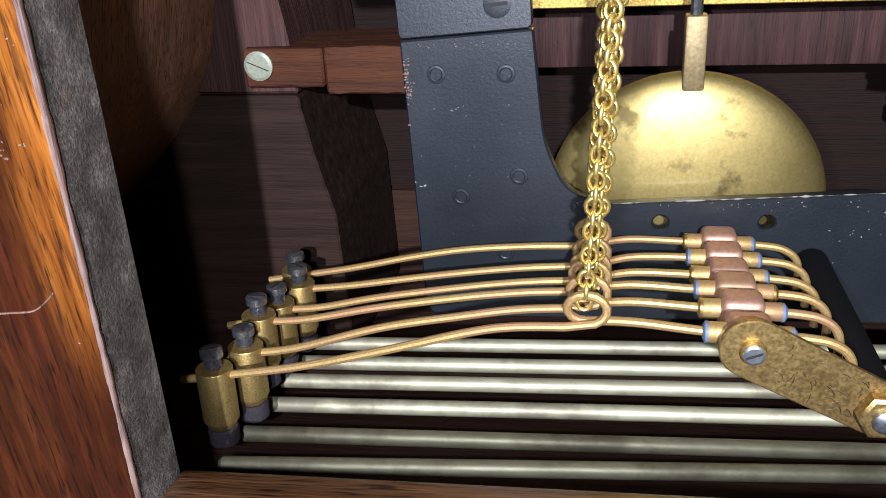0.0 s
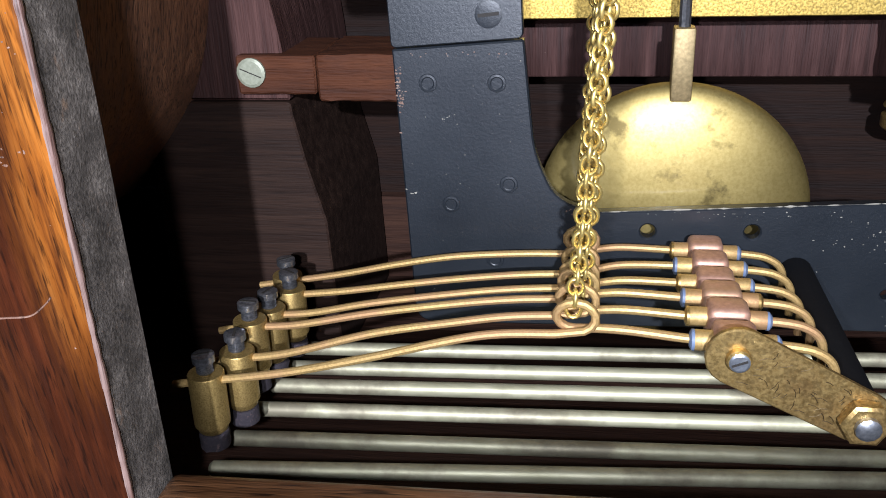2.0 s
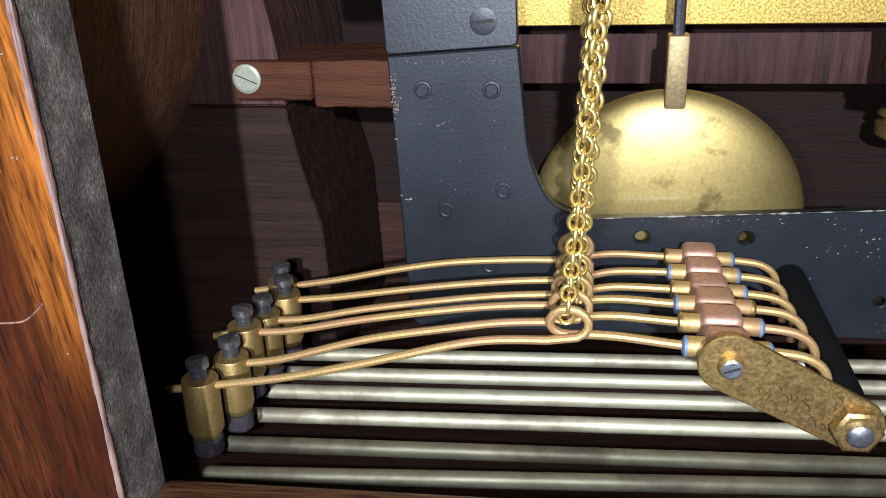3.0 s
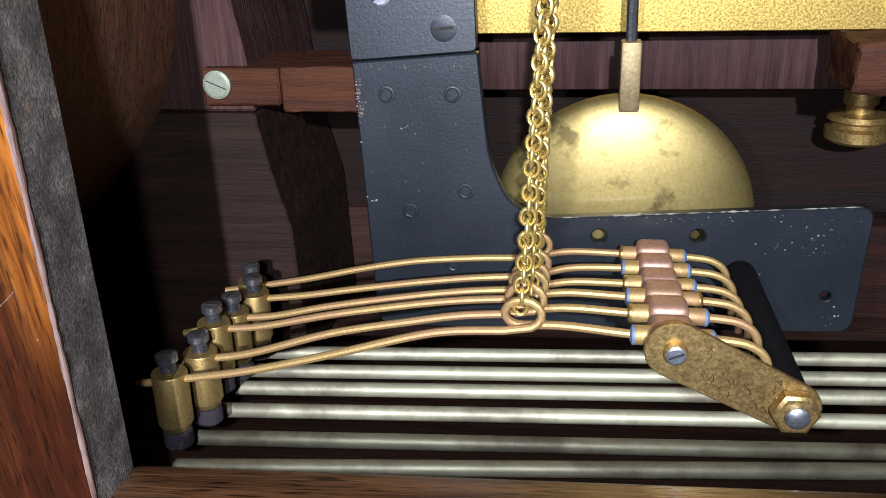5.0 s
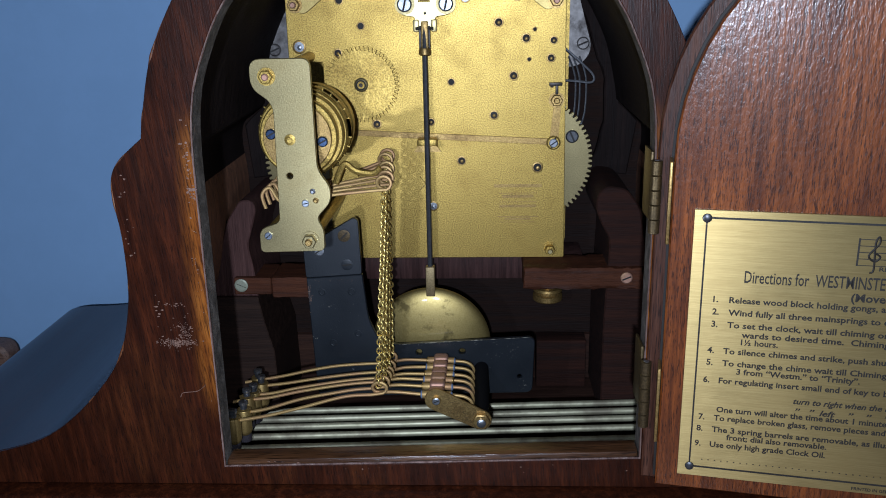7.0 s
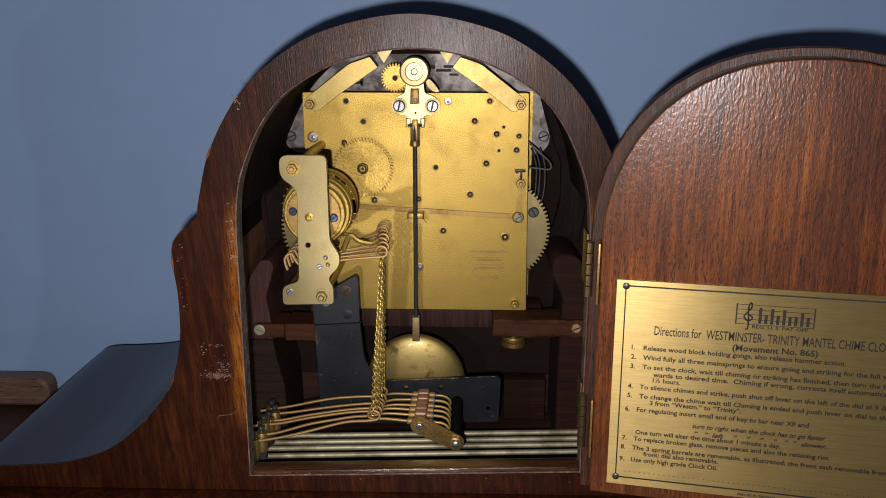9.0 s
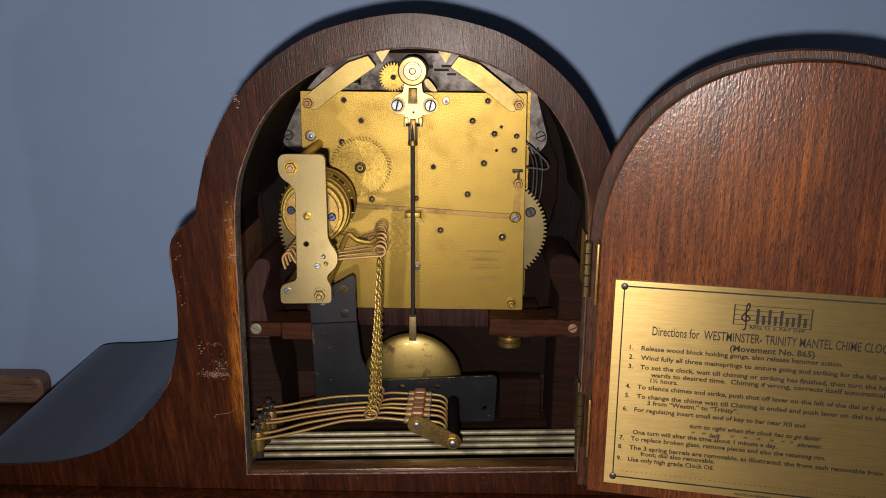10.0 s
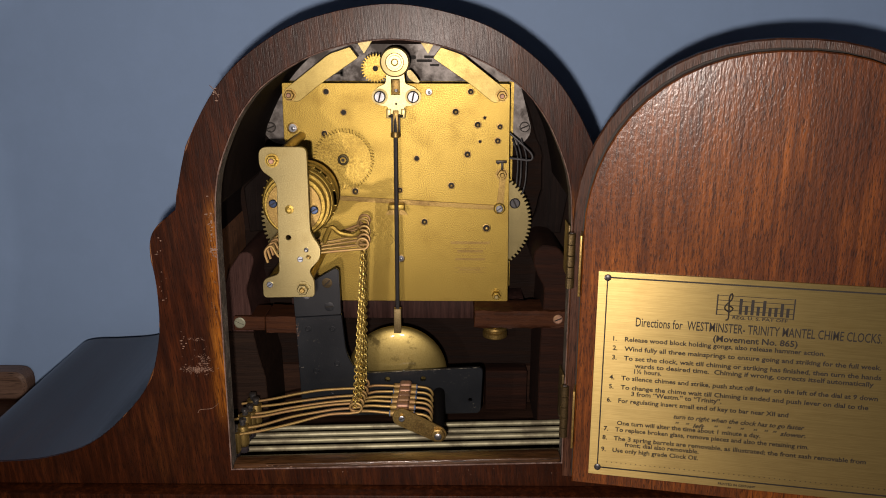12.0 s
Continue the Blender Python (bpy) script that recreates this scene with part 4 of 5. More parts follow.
# black steel carrying bracket, bent at the crease
carrier = thing("hammer_bracket", (-0.03, -0.022, 0.03), "black enamelled L-shaped steel bracket with chipped paint", "bracket")
low = [(-0.0510, 0.0850, 0.0003), (-0.0492, 0.0300, 0.004), (0.0440, 0.0325, 0.003), (0.0450, 0.0583, 0.003), (-0.0140, 0.0548, 0.001), (-0.0215, 0.0570, 0.006), (-0.0255, 0.0660, 0.004), (-0.0274, 0.0866, 0.0003)]
bm = slab(bmesh.new(), rounded(low, 0.001, 5), -0.0240, -0.0215, [disc((-0.0045, 0.0513), 0.0014, 14), disc((0.0140, 0.0517), 0.0014, 14), disc((0.0385, 0.0400), 0.0010, 12)], 0.0003)
under(carrier, part("bracket_plate", bm, BLACK))
bm = slab(bmesh.new(), rounded([(-0.0511, 0.0003), (-0.0275, 0.0019), (-0.0282, 0.0250), (-0.0300, 0.0262), (-0.0430, 0.0185), (-0.0517, 0.0140)], 0.001, 3), 0.0, 0.0025, (), 0.0002)
tilt = part("upper_plate", bm, BLACK)
tilt.location, tilt.rotation_euler = (0.03, -0.0021, 0.0550), (radians(-2), 0, 0)
tilt.parent = carrier
for x, z in ((-0.0322, 0.0790), (-0.0447, 0.0790), (-0.0302, 0.0600), (-0.0412, 0.0558), (-0.0330, 0.0445)):
    bm = turned(bmesh.new(), [(0, 0.0017), (0.00012, 0.0016), (0.00016, 0.0012), (0.00004, 0.0010)], (x, -0.0240, z), (0, -1, 0), 16)
    under(carrier, part("rivet", bm, BLACK, None, "", 8))
for x, z, r, m, s, note in ((-0.0335, 0.0910, 0.0024, BLACK, 0.1, "black painted screw head"), (-0.0342, 0.1035, 0.0026, HINGE, 0.8, "dull reddish screw head"), (-0.0450, 0.0970, 0.0021, STEEL, 0.6, "grey steel screw head")):
    screw(carrier, "bracket_screw", (x, -0.0241 + (z - 0.0850) * 0.0175, z), r, 0.0003, m, s, note)
RUST = paint("rusty_bare_steel", (0.16, 0.09, 0.06), (0.3, 0.25, 0.2), (0.5, 0.7), (0.5, 0.7), 1500.0)
CREAM = paint("cream_paint_fleck", (0.28, 0.26, 0.21), (0.4, 0.37, 0.3), (0.5, 0.7))
for x, z, wide, high, count, big, m in ((-0.0500, 0.0775, 0.0005, 0.0022, 60, 0.00032, RUST), (-0.0435, 0.0728, 0.0028, 0.0009, 9, 0.00018, CREAM), (-0.0488, 0.0580, 0.0006, 0.0003, 5, 0.0004, CREAM),
                                        (-0.0178, 0.0553, 0.0010, 0.0006, 12, 0.0003, RUST), (0.034, 0.0505, 0.0045, 0.0026, 34, 0.00022, CREAM), (0.010, 0.0553, 0.02, 0.0007, 40, 0.00018, CREAM),
                                        (-0.040, 0.060, 0.006, 0.012, 30, 0.00014, CREAM), (-0.0395, 0.0841, 0.007, 0.0002, 18, 0.00022, RUST), (0.040, 0.036, 0.0012, 0.0014, 8, 0.0003, CREAM)):
    bm = bmesh.new()
    for _ in range(count):
        cx, cz, r = x + random.gauss(0, wide), z + random.gauss(0, high), big * random.uniform(0.3, 1.0)
        if cx < -0.0506 + 0.03 * (0.079 - cz) or cz > 0.0846 or cx > 0.0438 or (cz > 0.0546 + 0.06 * (cx + 0.014) and cx > -0.0175):
            continue
        n = random.randint(5, 8)
        bm.faces.new([bm.verts.new((cx + r * random.uniform(0.5, 1.2) * math.cos(2 * math.pi * q / n), -0.02404 - random.uniform(0, 0.00003), cz + 0.7 * r * random.uniform(0.5, 1.2) * math.sin(2 * math.pi * q / n))) for q in range(n)])
    tagged(under(carrier, part("chipped_paint", bm, m)), kind="stuff")
# chips and highlight along the upper edge of the foot, painted as one pale line
rim = [Vector((-0.0130 + 0.0006 * k, -0.0239, 0.05487 + 0.000036 * k)) for k in range(94)]
rr = [0.00016 * max(0.08, 0.45 + 1.9 * noise.noise(q * 900)) for q in rim]
under(carrier, part("worn_edge", tube(bmesh.new(), rim, rr, 5), CREAM, None, "pale chipped edge with its highlight painted in", 60))
# shafts that carry the hammers
bm = turned(bmesh.new(), [(0, 0.0030), (0.043, 0.0030), (0.0435, 0.0026)], (0.0222, -0.0242, 0.0441), (0, -1, 0), 18)
under(carrier, part("post", bm, POST_BLACK, None, "matt black post"))
bm = tube(bmesh.new(), [(0.0053, -0.0242, 0.0490), (0.0053, -0.0697, 0.0525)], 0.0013, 12)
under(carrier, part("hammer_shaft", bm, STEEL))
bm = bmesh.new()
d = (Vector((0.0222, 0.0441)) - Vector((0.0053, 0.0524)))
a0 = math.atan2(d.y, d.x)
arm = [Vector((0.0053 + 0.0044 * math.cos(a0 + u), 0.0526 + 0.0044 * math.sin(a0 + u))) for u in np.linspace(math.pi / 2, 3 * math.pi / 2, 10)] + [Vector((0.0222 + 0.0040 * math.cos(a0 + u), 0.0441 + 0.0040 * math.sin(a0 + u))) for u in np.linspace(-math.pi / 2, math.pi / 2, 10)]
under(carrier, part("end_arm", slab(bm, arm, -0.0707, -0.0696, (), 0.0002), ARM_BRASS, None, "scratched brass end arm"))
bm = turned(bmesh.new(), [(0, 0.0017), (0.0010, 0.0017), (0.0012, 0.0015)], (0.0053, -0.0707, 0.0526), (0, -1, 0), 16)
under(carrier, part("shaft_end", bm, DULL_BRASS))
screw(carrier, "arm_screw", (0.0053, -0.0718, 0.0526), 0.0014, 0.0004, BRIGHT_STEEL, 0.4)
for _ in range(34):
    u, v, w = random.uniform(0.12, 0.82), random.uniform(-0.0030, 0.0030), random.uniform(0, math.pi)
    cx, cz = 0.0053 + d.x * u - v * math.sin(a0), 0.0525 + d.y * u + v * math.cos(a0)
    h = random.uniform(0.0003, 0.0009)
    pts = [(cx + h * (q - 1) * math.cos(w + 0.2 * q), -0.07071, cz + h * (q - 1) * math.sin(w + 0.2 * q)) for q in range(3)]
    under(carrier, part("scratch", tube(bmesh.new(), pts, 0.00006, 4), HINGE))
nut(carrier, (0.0222, -0.0707, 0.0443), 0.0034, 0.0022, ARM_BRASS, STEEL, 0.9)

# brass side cock with the chime train behind it
side = thing("chime_cock", (-0.043, -0.0755, 0.113), "pale brass side cock holding the chime drum", "clock part")
strip = [(-0.0540, 0.1800, 0.004), (-0.0335, 0.1800, 0.003), (-0.0332, 0.1425, 0.003), (-0.0290, 0.1365, 0.004), (-0.0292, 0.1310, 0.003), (-0.0345, 0.1255, 0.003), (-0.0322, 0.1215, 0.002), (-0.0322, 0.1135, 0.002), (-0.0550, 0.1130, 0.002), (-0.0550, 0.1215, 0.003), (-0.0475, 0.1240, 0.002), (-0.0468, 0.1655, 0.004), (-0.0540, 0.1700, 0.004)]
bm = slab(bmesh.new(), rounded(strip, 0.002, 5), -0.0765, -0.0748, [disc((-0.0428, 0.1405), 0.0011, 12)], 0.0002)
under(side, part("cock_plate", bm, PALE_BRASS))
nut(side, (-0.0482, -0.0767, 0.1742), 0.0024, 0.0020, BRASS, COPPER)
nut(side, (-0.0372, -0.0767, 0.1175), 0.0026, 0.0026, PALE_BRASS)
screw(side, "cock_screw", (-0.0518, -0.0766, 0.1192), 0.0014, 0.0006, BRIGHT_STEEL, 0.7)
screw(side, "cock_screw", (-0.0380, -0.0766, 0.1308), 0.0013, 0.0005, BRIGHT_STEEL, 0.2)
for x, z, r, m in ((-0.0418, 0.1530, 0.0019, BRASS), (-0.0352, 0.1350, 0.0010, STEEL), (-0.0343, 0.1318, 0.0010, DULL_BRASS)):
    bm = turned(bmesh.new(), [(0, r), (0.0003, r), (0.0006, r * 0.5), (0.0012, r * 0.45)], (x, -0.0766, z), (0, -1, 0), 14)
    under(side, part("pivot", bm, m))
for x, z in ((-0.0482, 0.1742), (-0.0372, 0.1175), (-0.0518, 0.1192)):
    bm = turned(bmesh.new(), [(0, 0.0022), (0.074, 0.0022)], (x, -0.0745, z), (0, 1, 0), 12)
    under(side, part("pillar", bm, BRASS))
drum = (-0.0422, 0.1512)
for k in range(7):
    y = -0.0612 + k * 0.0043
    bm = slab(bmesh.new(), disc(drum, 0.0140 + 0.0011 * min(k, 2) + 0.0004 * (k % 2), 64), y, y + 0.0038, (), 0.0005)
    under(side, part("pin_disc", bm, BRASS, None, "round brass chime disc"))
bm = turned(bmesh.new(), [(0, 0.0136), (0.030, 0.0136), (0.0302, 0.006), (0.052, 0.006)], (drum[0], -0.0605, drum[1]), (0, 1, 0), 24)
under(side, part("drum", bm, DULL_BRASS))
bm = slab(bmesh.new(), gear_outline((-0.0400, 0.1298), 0.0322, 0.0016, 84), 0.0065, 0.0085, (), 0.0001)
under(side, part("wheel", bm, PALE_BRASS, None, "toothed brass chime wheel"))
star = disc(drum, 0.0122, 48)
under(side, part("wheel", slab(bmesh.new(), star, -0.0635, -0.0624, (), 0.0002), DULL_BRASS, None, "smooth round brass end disc of the drum"))
star = gear_outline(drum, 0.0172, 0.0030, 30, 0.1, 0.72)
under(side, part("star_wheel", slab(bmesh.new(), star, -0.0490, -0.0480, (), 0.0001), BRASS, None, "brass star wheel with pointed teeth"))
for x, z in ((-0.0331, 0.1500), (-0.0513, 0.1528)):
    screw(side, "drum_screw", (x, -0.0637, z), 0.0019, 0.0010, BLUED, 0.5)
# pawl and curved lever beside the drum
pts = smooth_line([(-0.0300, -0.060, 0.1340), (-0.0265, -0.060, 0.1410), (-0.0225, -0.060, 0.1385), (-0.0165, -0.060, 0.1375), (-0.0135, -0.060, 0.1395)], 5)
under(side, part("cam_lever", tube(bmesh.new(), pts, 0.0012, 8), BRASS, None, "curved brass cam lever"))
bm = slab(bmesh.new(), rounded([(-0.0345, 0.1290), (-0.0320, 0.1385), (-0.0240, 0.1360), (-0.0230, 0.1320), (-0.0280, 0.1290)], 0.002), -0.0480, -0.0465)
under(side, part("pawl", bm, BRASS))

# ---------------------------------------------------------------- hammers, levers and chains
ROWS_Y = [-0.067, -0.0595, -0.052, -0.0445, -0.037, -0.0295]
LOOP_X = -0.0165


HEADS = ((-0.0744, 0.0), (-0.0722, -0.0002), (-0.0726, 0.0016), (-0.0720, 0.0), (-0.0706, 0.0003), (-0.0738, -0.0006))
WIRES = (((-0.0606, 0.0438), (-0.0468, 0.0474), (-0.0337, 0.0512), (-0.0270, 0.0525)), ((-0.0633, 0.0426), (-0.0487, 0.0471), (-0.0350, 0.0499), (-0.0270, 0.0513)),
         ((-0.0638, 0.0438), (-0.0506, 0.0467), (-0.0362, 0.0492), (-0.0270, 0.0504)), ((-0.0640, 0.0421), (-0.0527, 0.0446), (-0.0374, 0.0472), (-0.0275, 0.0485)),
         ((-0.0601, 0.0429), (-0.0492, 0.0447), (-0.0387, 0.0463), (-0.0280, 0.0476)), ((-0.0623, 0.0428), (-0.0508, 0.0454), (-0.0398, 0.0474), (-0.0280, 0.0484)))
LOOP_Z = (0.0531, 0.0521, 0.0511, 0.0493, 0.0484, 0.0489)
HUB_Z = (0.0531, 0.0528, 0.0520, 0.0509, 0.0505, 0.0501)


def hammer(k):
    y = ROWS_Y[k]
    zl, zh = LOOP_Z[k], HUB_Z[k]
    xh, dz = HEADS[k]
    zw = 0.0413 + dz
    h = thing("chime_hammer", (0.0052, y, 0.0512), "brass chime hammer with leather tip on a bent wire", "chime hammer", "row of chime hammers")
    # head: turned brass barrel, leather tip, clamp screw
    bm = turned(bmesh.new(), [(0, 0.0021), (0.0003, 0.0024), (0.0012, 0.0026), (0.0014, 0.0029), (0.0105, 0.0029), (0.0107, 0.0028)], (xh, y, 0.0322 + dz), (0.02, 0, 1), 36)
    head = part("head", bm, HEAD_BRASS)
    bm = turned(bmesh.new(), [(0, 0.0019), (0.0004, 0.0024), (0.0009, 0.0025), (0.0016, 0.0024), (0.0024, 0.0025), (0.0033, 0.0023)], (xh - 0.00005, y, 0.0288 + dz), (0.02, 0, 1), 26)
    for v in bm.verts:
        v.co += Vector((1, 1, 0.5)) * 0.00022 * noise.noise(v.co * 1100)
    tip = part("leather_tip", bm, FELT, None, "dark leather tip")
    bm = bmesh.new()
    prof = [(0, 0.0011)]
    for j in range(4):
        prof += [(0.0003 + j * 0.0004, 0.00138), (0.0005 + j * 0.0004, 0.00095)]
    prof += [(0.0021, 0.0018), (0.0033, 0.0018), (0.0034, 0.0016)]
    turned(bm, prof, (xh + 0.0002, y, 0.0429 + dz), (0.02, 0, 1), 16)
    sc = part("clamp_screw", bm, SCREW_STEEL, None, "dark steel clamp screw")
    bm = box(bmesh.new(), (-0.0015, -0.00022, -0.0003), (0.0015, 0.00022, 0.00032))
    for v in bm.verts:
        u = 0.5 + 1.3 * k
        v.co = Vector((xh + 0.0003 + v.co.x * math.cos(u) - v.co.y * math.sin(u), y + v.co.x * math.sin(u) + v.co.y * math.cos(u), 0.0461 + dz + v.co.z))
    slot = part("slot", bm, HOLE)
    # wire with a closed eye for the chain
    a = [(xh - 0.0056, y, zw - 0.0010), (xh, y, zw)] + [(px, y, pz) for px, pz in WIRES[k]] + [(LOOP_X - 0.003, y, zl - 0.0002)]
    line = smooth_line(a, 6)
    for j in range(1, 15):
        u = -math.pi / 2 + 2 * math.pi * j / 14
        line.append(Vector((LOOP_X + 0.0028 * math.cos(u), y + 0.0013 * j / 14, zl + 0.0024 + 0.0022 * math.sin(u))))
    line += smooth_line([(LOOP_X + 0.003, y + 0.0012, zl + 0.0004), (-0.0090, y + 0.0006, 0.5 * (zl + zh) + 0.0006), (0.0006, y, zh), (0.0125, y, zh - 0.0004), (0.0168, y, zh - 0.0014), (0.0188, y, zh - 0.0038), (0.0190, y, zh - 0.0085)], 5)
    wire = part("wire", tube(bmesh.new(), line, 0.00066, 10), WIRE, None, "bent copper-brass wire")
    # hub with two sleeves
    bm = box(bmesh.new(), (0.0022, y - 0.0024, zh - 0.0042), (0.0082, y + 0.0028, zh + 0.0023), 0.0011, 3)
    hub = part("hub", bm, COPPER, None, "pinkish copper hub", 50)
    s1 = part("sleeve", turned(bmesh.new(), [(0, 0.0013), (0.0004, 0.0015), (0.0036, 0.0015)], (-0.0005, y, zh), (1, 0, 0), 14), WIRE)
    s2 = part("sleeve", turned(bmesh.new(), [(0, 0.0014), (0.0026, 0.0014), (0.0030, 0.0012)], (0.0080, y, zh - 0.0002), (1, 0, 0), 14), WIRE)
    seals = [part("seal", turned(bmesh.new(), [(0, 0.0009), (0.0003, 0.00152), (0.0007, 0.00156)], (-0.0009, y, zh), (1, 0, 0), 14), BLUE_SEAL if k in (0, 2, 4) else DULL_BRASS),
             part("seal", turned(bmesh.new(), [(0, 0.00146), (0.0004, 0.00142), (0.0008, 0.0009)], (0.0106, y, zh - 0.0003), (1, 0, 0), 14), BLUE_SEAL if k != 2 else DULL_BRASS)]
    under(h, head), under(h, tip), under(h, sc), under(h, wire), under(h, hub), under(h, s1), under(h, s2)
    slot.parent = sc
    for e in seals:
        under(h, e)


for k in range(6):
    hammer(k)

TOP = []
for k in range(6):
    y = -0.0705 + 0.0062 * k
    high = k in (4, 5)
    end = Vector((-0.0110 - 0.0005 * k + (0.0003 if k % 2 else -0.0003), y, 0.1350 + 0.0004 * k + (0.0015 if high else 0)))
    TOP.append(end)
    lever = thing("lifting_lever", (-0.042, y, 0.129), "bent copper-brass lifting lever with a closed eye", "clock lever", "row of lifting levers")
    line = smooth_line([(-0.0535, y, 0.1275), (-0.0545, y, 0.1325), (-0.0515, y, 0.1350), (-0.0480, y, 0.1300), (-0.0400, y, 0.1300), (-0.0300, y, 0.1322), (end.x - 0.003, y, end.z - 0.0012)], 5)
    for j in range(1, 15):
        u = -math.pi / 2 + 2 * math.pi * j / 14
        line.append(Vector((end.x + 0.0025 * math.cos(u), y + 0.0012 * j / 14, end.z + 0.0012 + 0.0024 * math.sin(u))))
    under(lever, part("wire", tube(bmesh.new(), line, 0.00065, 7), WIRE))
    bm = turned(bmesh.new(), [(0, 0.0026), (0.0045, 0.0026)], (-0.0440, y - 0.002, 0.1285), (0, 1, 0), 14)
    under(lever, part("hub", bm, COPPER))


bm = tube(bmesh.new(), [Vector((0.00108 * math.sin(u), 0, 0.00128 * math.cos(u))) for u in np.linspace(0, 2 * math.pi, 13)[:-1]], 0.00031, 6, True)
pattern = part("link", bm, CHAIN_BRASS, None, "", 60)
LINK = pattern.data
bpy.data.objects.remove(pattern)


def chain(a, b):
    """Oval wire links, each turned across the last, from a down to b."""
    hung = thing("chain", a, "fine golden brass link chain hanging to a hammer eye", "chain", "row of hammer chains")
    way = b - a
    n = int(way.length / 0.0018)
    t = way.normalized()
    e1 = t.cross(Vector((0, 1, 0))).normalized()
    e2 = t.cross(e1)
    for k in range(n + 1):
        turn = (math.pi / 2 if k % 2 else 0.0) + random.uniform(-0.12, 0.12) + 0.25 + 0.35 * math.sin(k * 0.12 + a.y * 900)
        s = e1 * math.cos(turn) + e2 * math.sin(turn)
        c = t * (k * way.length / n) + e1 * random.uniform(-0.00008, 0.00008)
        link = new("link", LINK)
        link.parent = hung
        link.matrix_local = Matrix.Translation(c) @ Matrix((s, t.cross(s), t)).transposed().to_4x4()


for k in range(6):
    foot = Vector((LOOP_X + (0.0008 if k % 2 else -0.0004), ROWS_Y[k] + 0.0006, LOOP_Z[k] + 0.0036))
    chain(TOP[k] - Vector((0, -0.0006, 0.0022)), foot)

# pendulum: rod, hook and bob
pend = thing("pendulum", (0.0, -0.010, 0.190), "clock pendulum with a mottled brass bob on a dark steel rod", "pendulum")
PX = 0.0005
under(pend, part("rod_head", box(bmesh.new(), (-0.0012, -0.0086, 0.1765), (0.0016, -0.0066, 0.1880), 0.0003), DULL_BRASS, None, "tarnished brass suspension block"))
under(pend, part("side_strip", box(bmesh.new(), (-0.0021, -0.0083, 0.1770), (-0.0013, -0.0069, 0.1862), 0.0001), PIVOT))
under(pend, part("side_strip", box(bmesh.new(), (0.0017, -0.0083, 0.1770), (0.0024, -0.0069, 0.1862), 0.0001), PIVOT))
under(pend, part("cross_pin", tube(bmesh.new(), [(-0.0034, -0.0080, 0.1852), (0.0038, -0.0080, 0.1852)], 0.0006, 8), PIVOT))
bm = turned(bmesh.new(), [(0, 0.0022), (0.0008, 0.0025), (0.0025, 0.0025), (0.0030, 0.0017)], (0.0001, -0.0075, 0.1775), (0, 0, -1), 14)
under(pend, part("collar", bm, DULL_BRASS))
under(pend, part("rod", tube(bmesh.new(), [(0, -0.0075, 0.186), (PX, -0.0135, 0.082)], 0.0011, 10), DARK_STEEL, None, "dark steel pendulum rod"))
bm = box(bmesh.new(), (PX - 0.0019, -0.0155, 0.0735), (PX + 0.0019, -0.0115, 0.0868), 0.0004)
under(pend, part("hook_block", bm, HOOK))
bm = turned(bmesh.new(), [(0, 0.0259), (0.0006, 0.0261)] + [(0.0006 + 0.0056 * math.cos(u), 0.0261 * math.sin(u)) for u in np.linspace(math.pi / 2, 0.02, 14)], (PX - 0.0003, -0.0115, 0.0505), (0, -1, 0), 64)
under(pend, part("bob", bm, OLD_BRASS, None, "mottled brass bob", 60))

# gong rods lying under the hammers
gongs = thing("gong_rods", (0.105, -0.043, 0.012), "set of grey-brass chime gong rods in a block", "chime rods")
for k, (y, z) in enumerate(((-0.0632, 0.0252), (-0.0566, 0.0254), (-0.0478, 0.0255), (-0.0396, 0.0253), (-0.0328, 0.0252), (-0.0250, 0.0250))):
    left, slope = -0.0755 + 0.0004 * k, 0.09 if k == 0 else 0.062
    way = [(left, y + (left + 0.017) * slope, z), (left + 0.0006, y + (left + 0.0176) * slope, z), (0.092, y + 0.109 * slope, z)]
    bm = tube(bmesh.new(), way, [0.0009, 0.0014, 0.0014], 14)
    under(gongs, part("gong_rod", bm, GONG))
bm = box(bmesh.new(), (0.092, -0.066, 0.0122), (0.104, -0.018, 0.0330), 0.001)
under(gongs, part("gong_block", bm, BLACK, None, "dark iron gong block"))

# ---------------------------------------------------------------- the open back door
door = thing("case_door", (0.0762, -0.1048, 0.0005), "open arched mahogany back door with a brass instruction plate", "clock door")
DW = 0.151


def arch(w0, w1, low, spring, top, n=28):
    m, a = (w0 + w1) / 2, (w1 - w0) / 2
    out = [Vector((w0, low)), Vector((w1, low))]
    for u in np.linspace(0, math.pi, n):
        out.append(Vector((m + a * math.copysign(abs(math.cos(u)) ** 0.9, math.cos(u)), spring + (top - spring) * math.sin(u) ** 0.95)))
    return out


part("rim", slab(bmesh.new(), arch(0.0, DW, 0.0450, 0.154, 0.2262), -0.0062, 0.0, (), 0.0006), RIM_WOOD, door, "scuffed dark rim of the door")
# thin dark slab that paints the shade in the step round the panel
part("shade_line", slab(bmesh.new(), arch(0.0038, DW - 0.0038, 0.0468, 0.152, 0.2229), -0.0072, -0.0063), HOLE, door, "dark line painted for the shade round the panel")
part("panel", slab(bmesh.new(), arch(0.0045, DW - 0.0045, 0.0475, 0.152, 0.2222), -0.0140, -0.0073, (), 0.0005), DOOR_WOOD, door, "glossy reddish mahogany panel with open grain")
sign = part("instruction_plate", slab(bmesh.new(), [Vector(p) for p in ((0.0110, 0.0528), (0.1355, 0.0528), (0.1355, 0.1390), (0.0110, 0.1390))], -0.0149, -0.0141, (), 0.0001), PLATE_BRASS, door, "brass instruction plate with black print")
PY = -0.0149
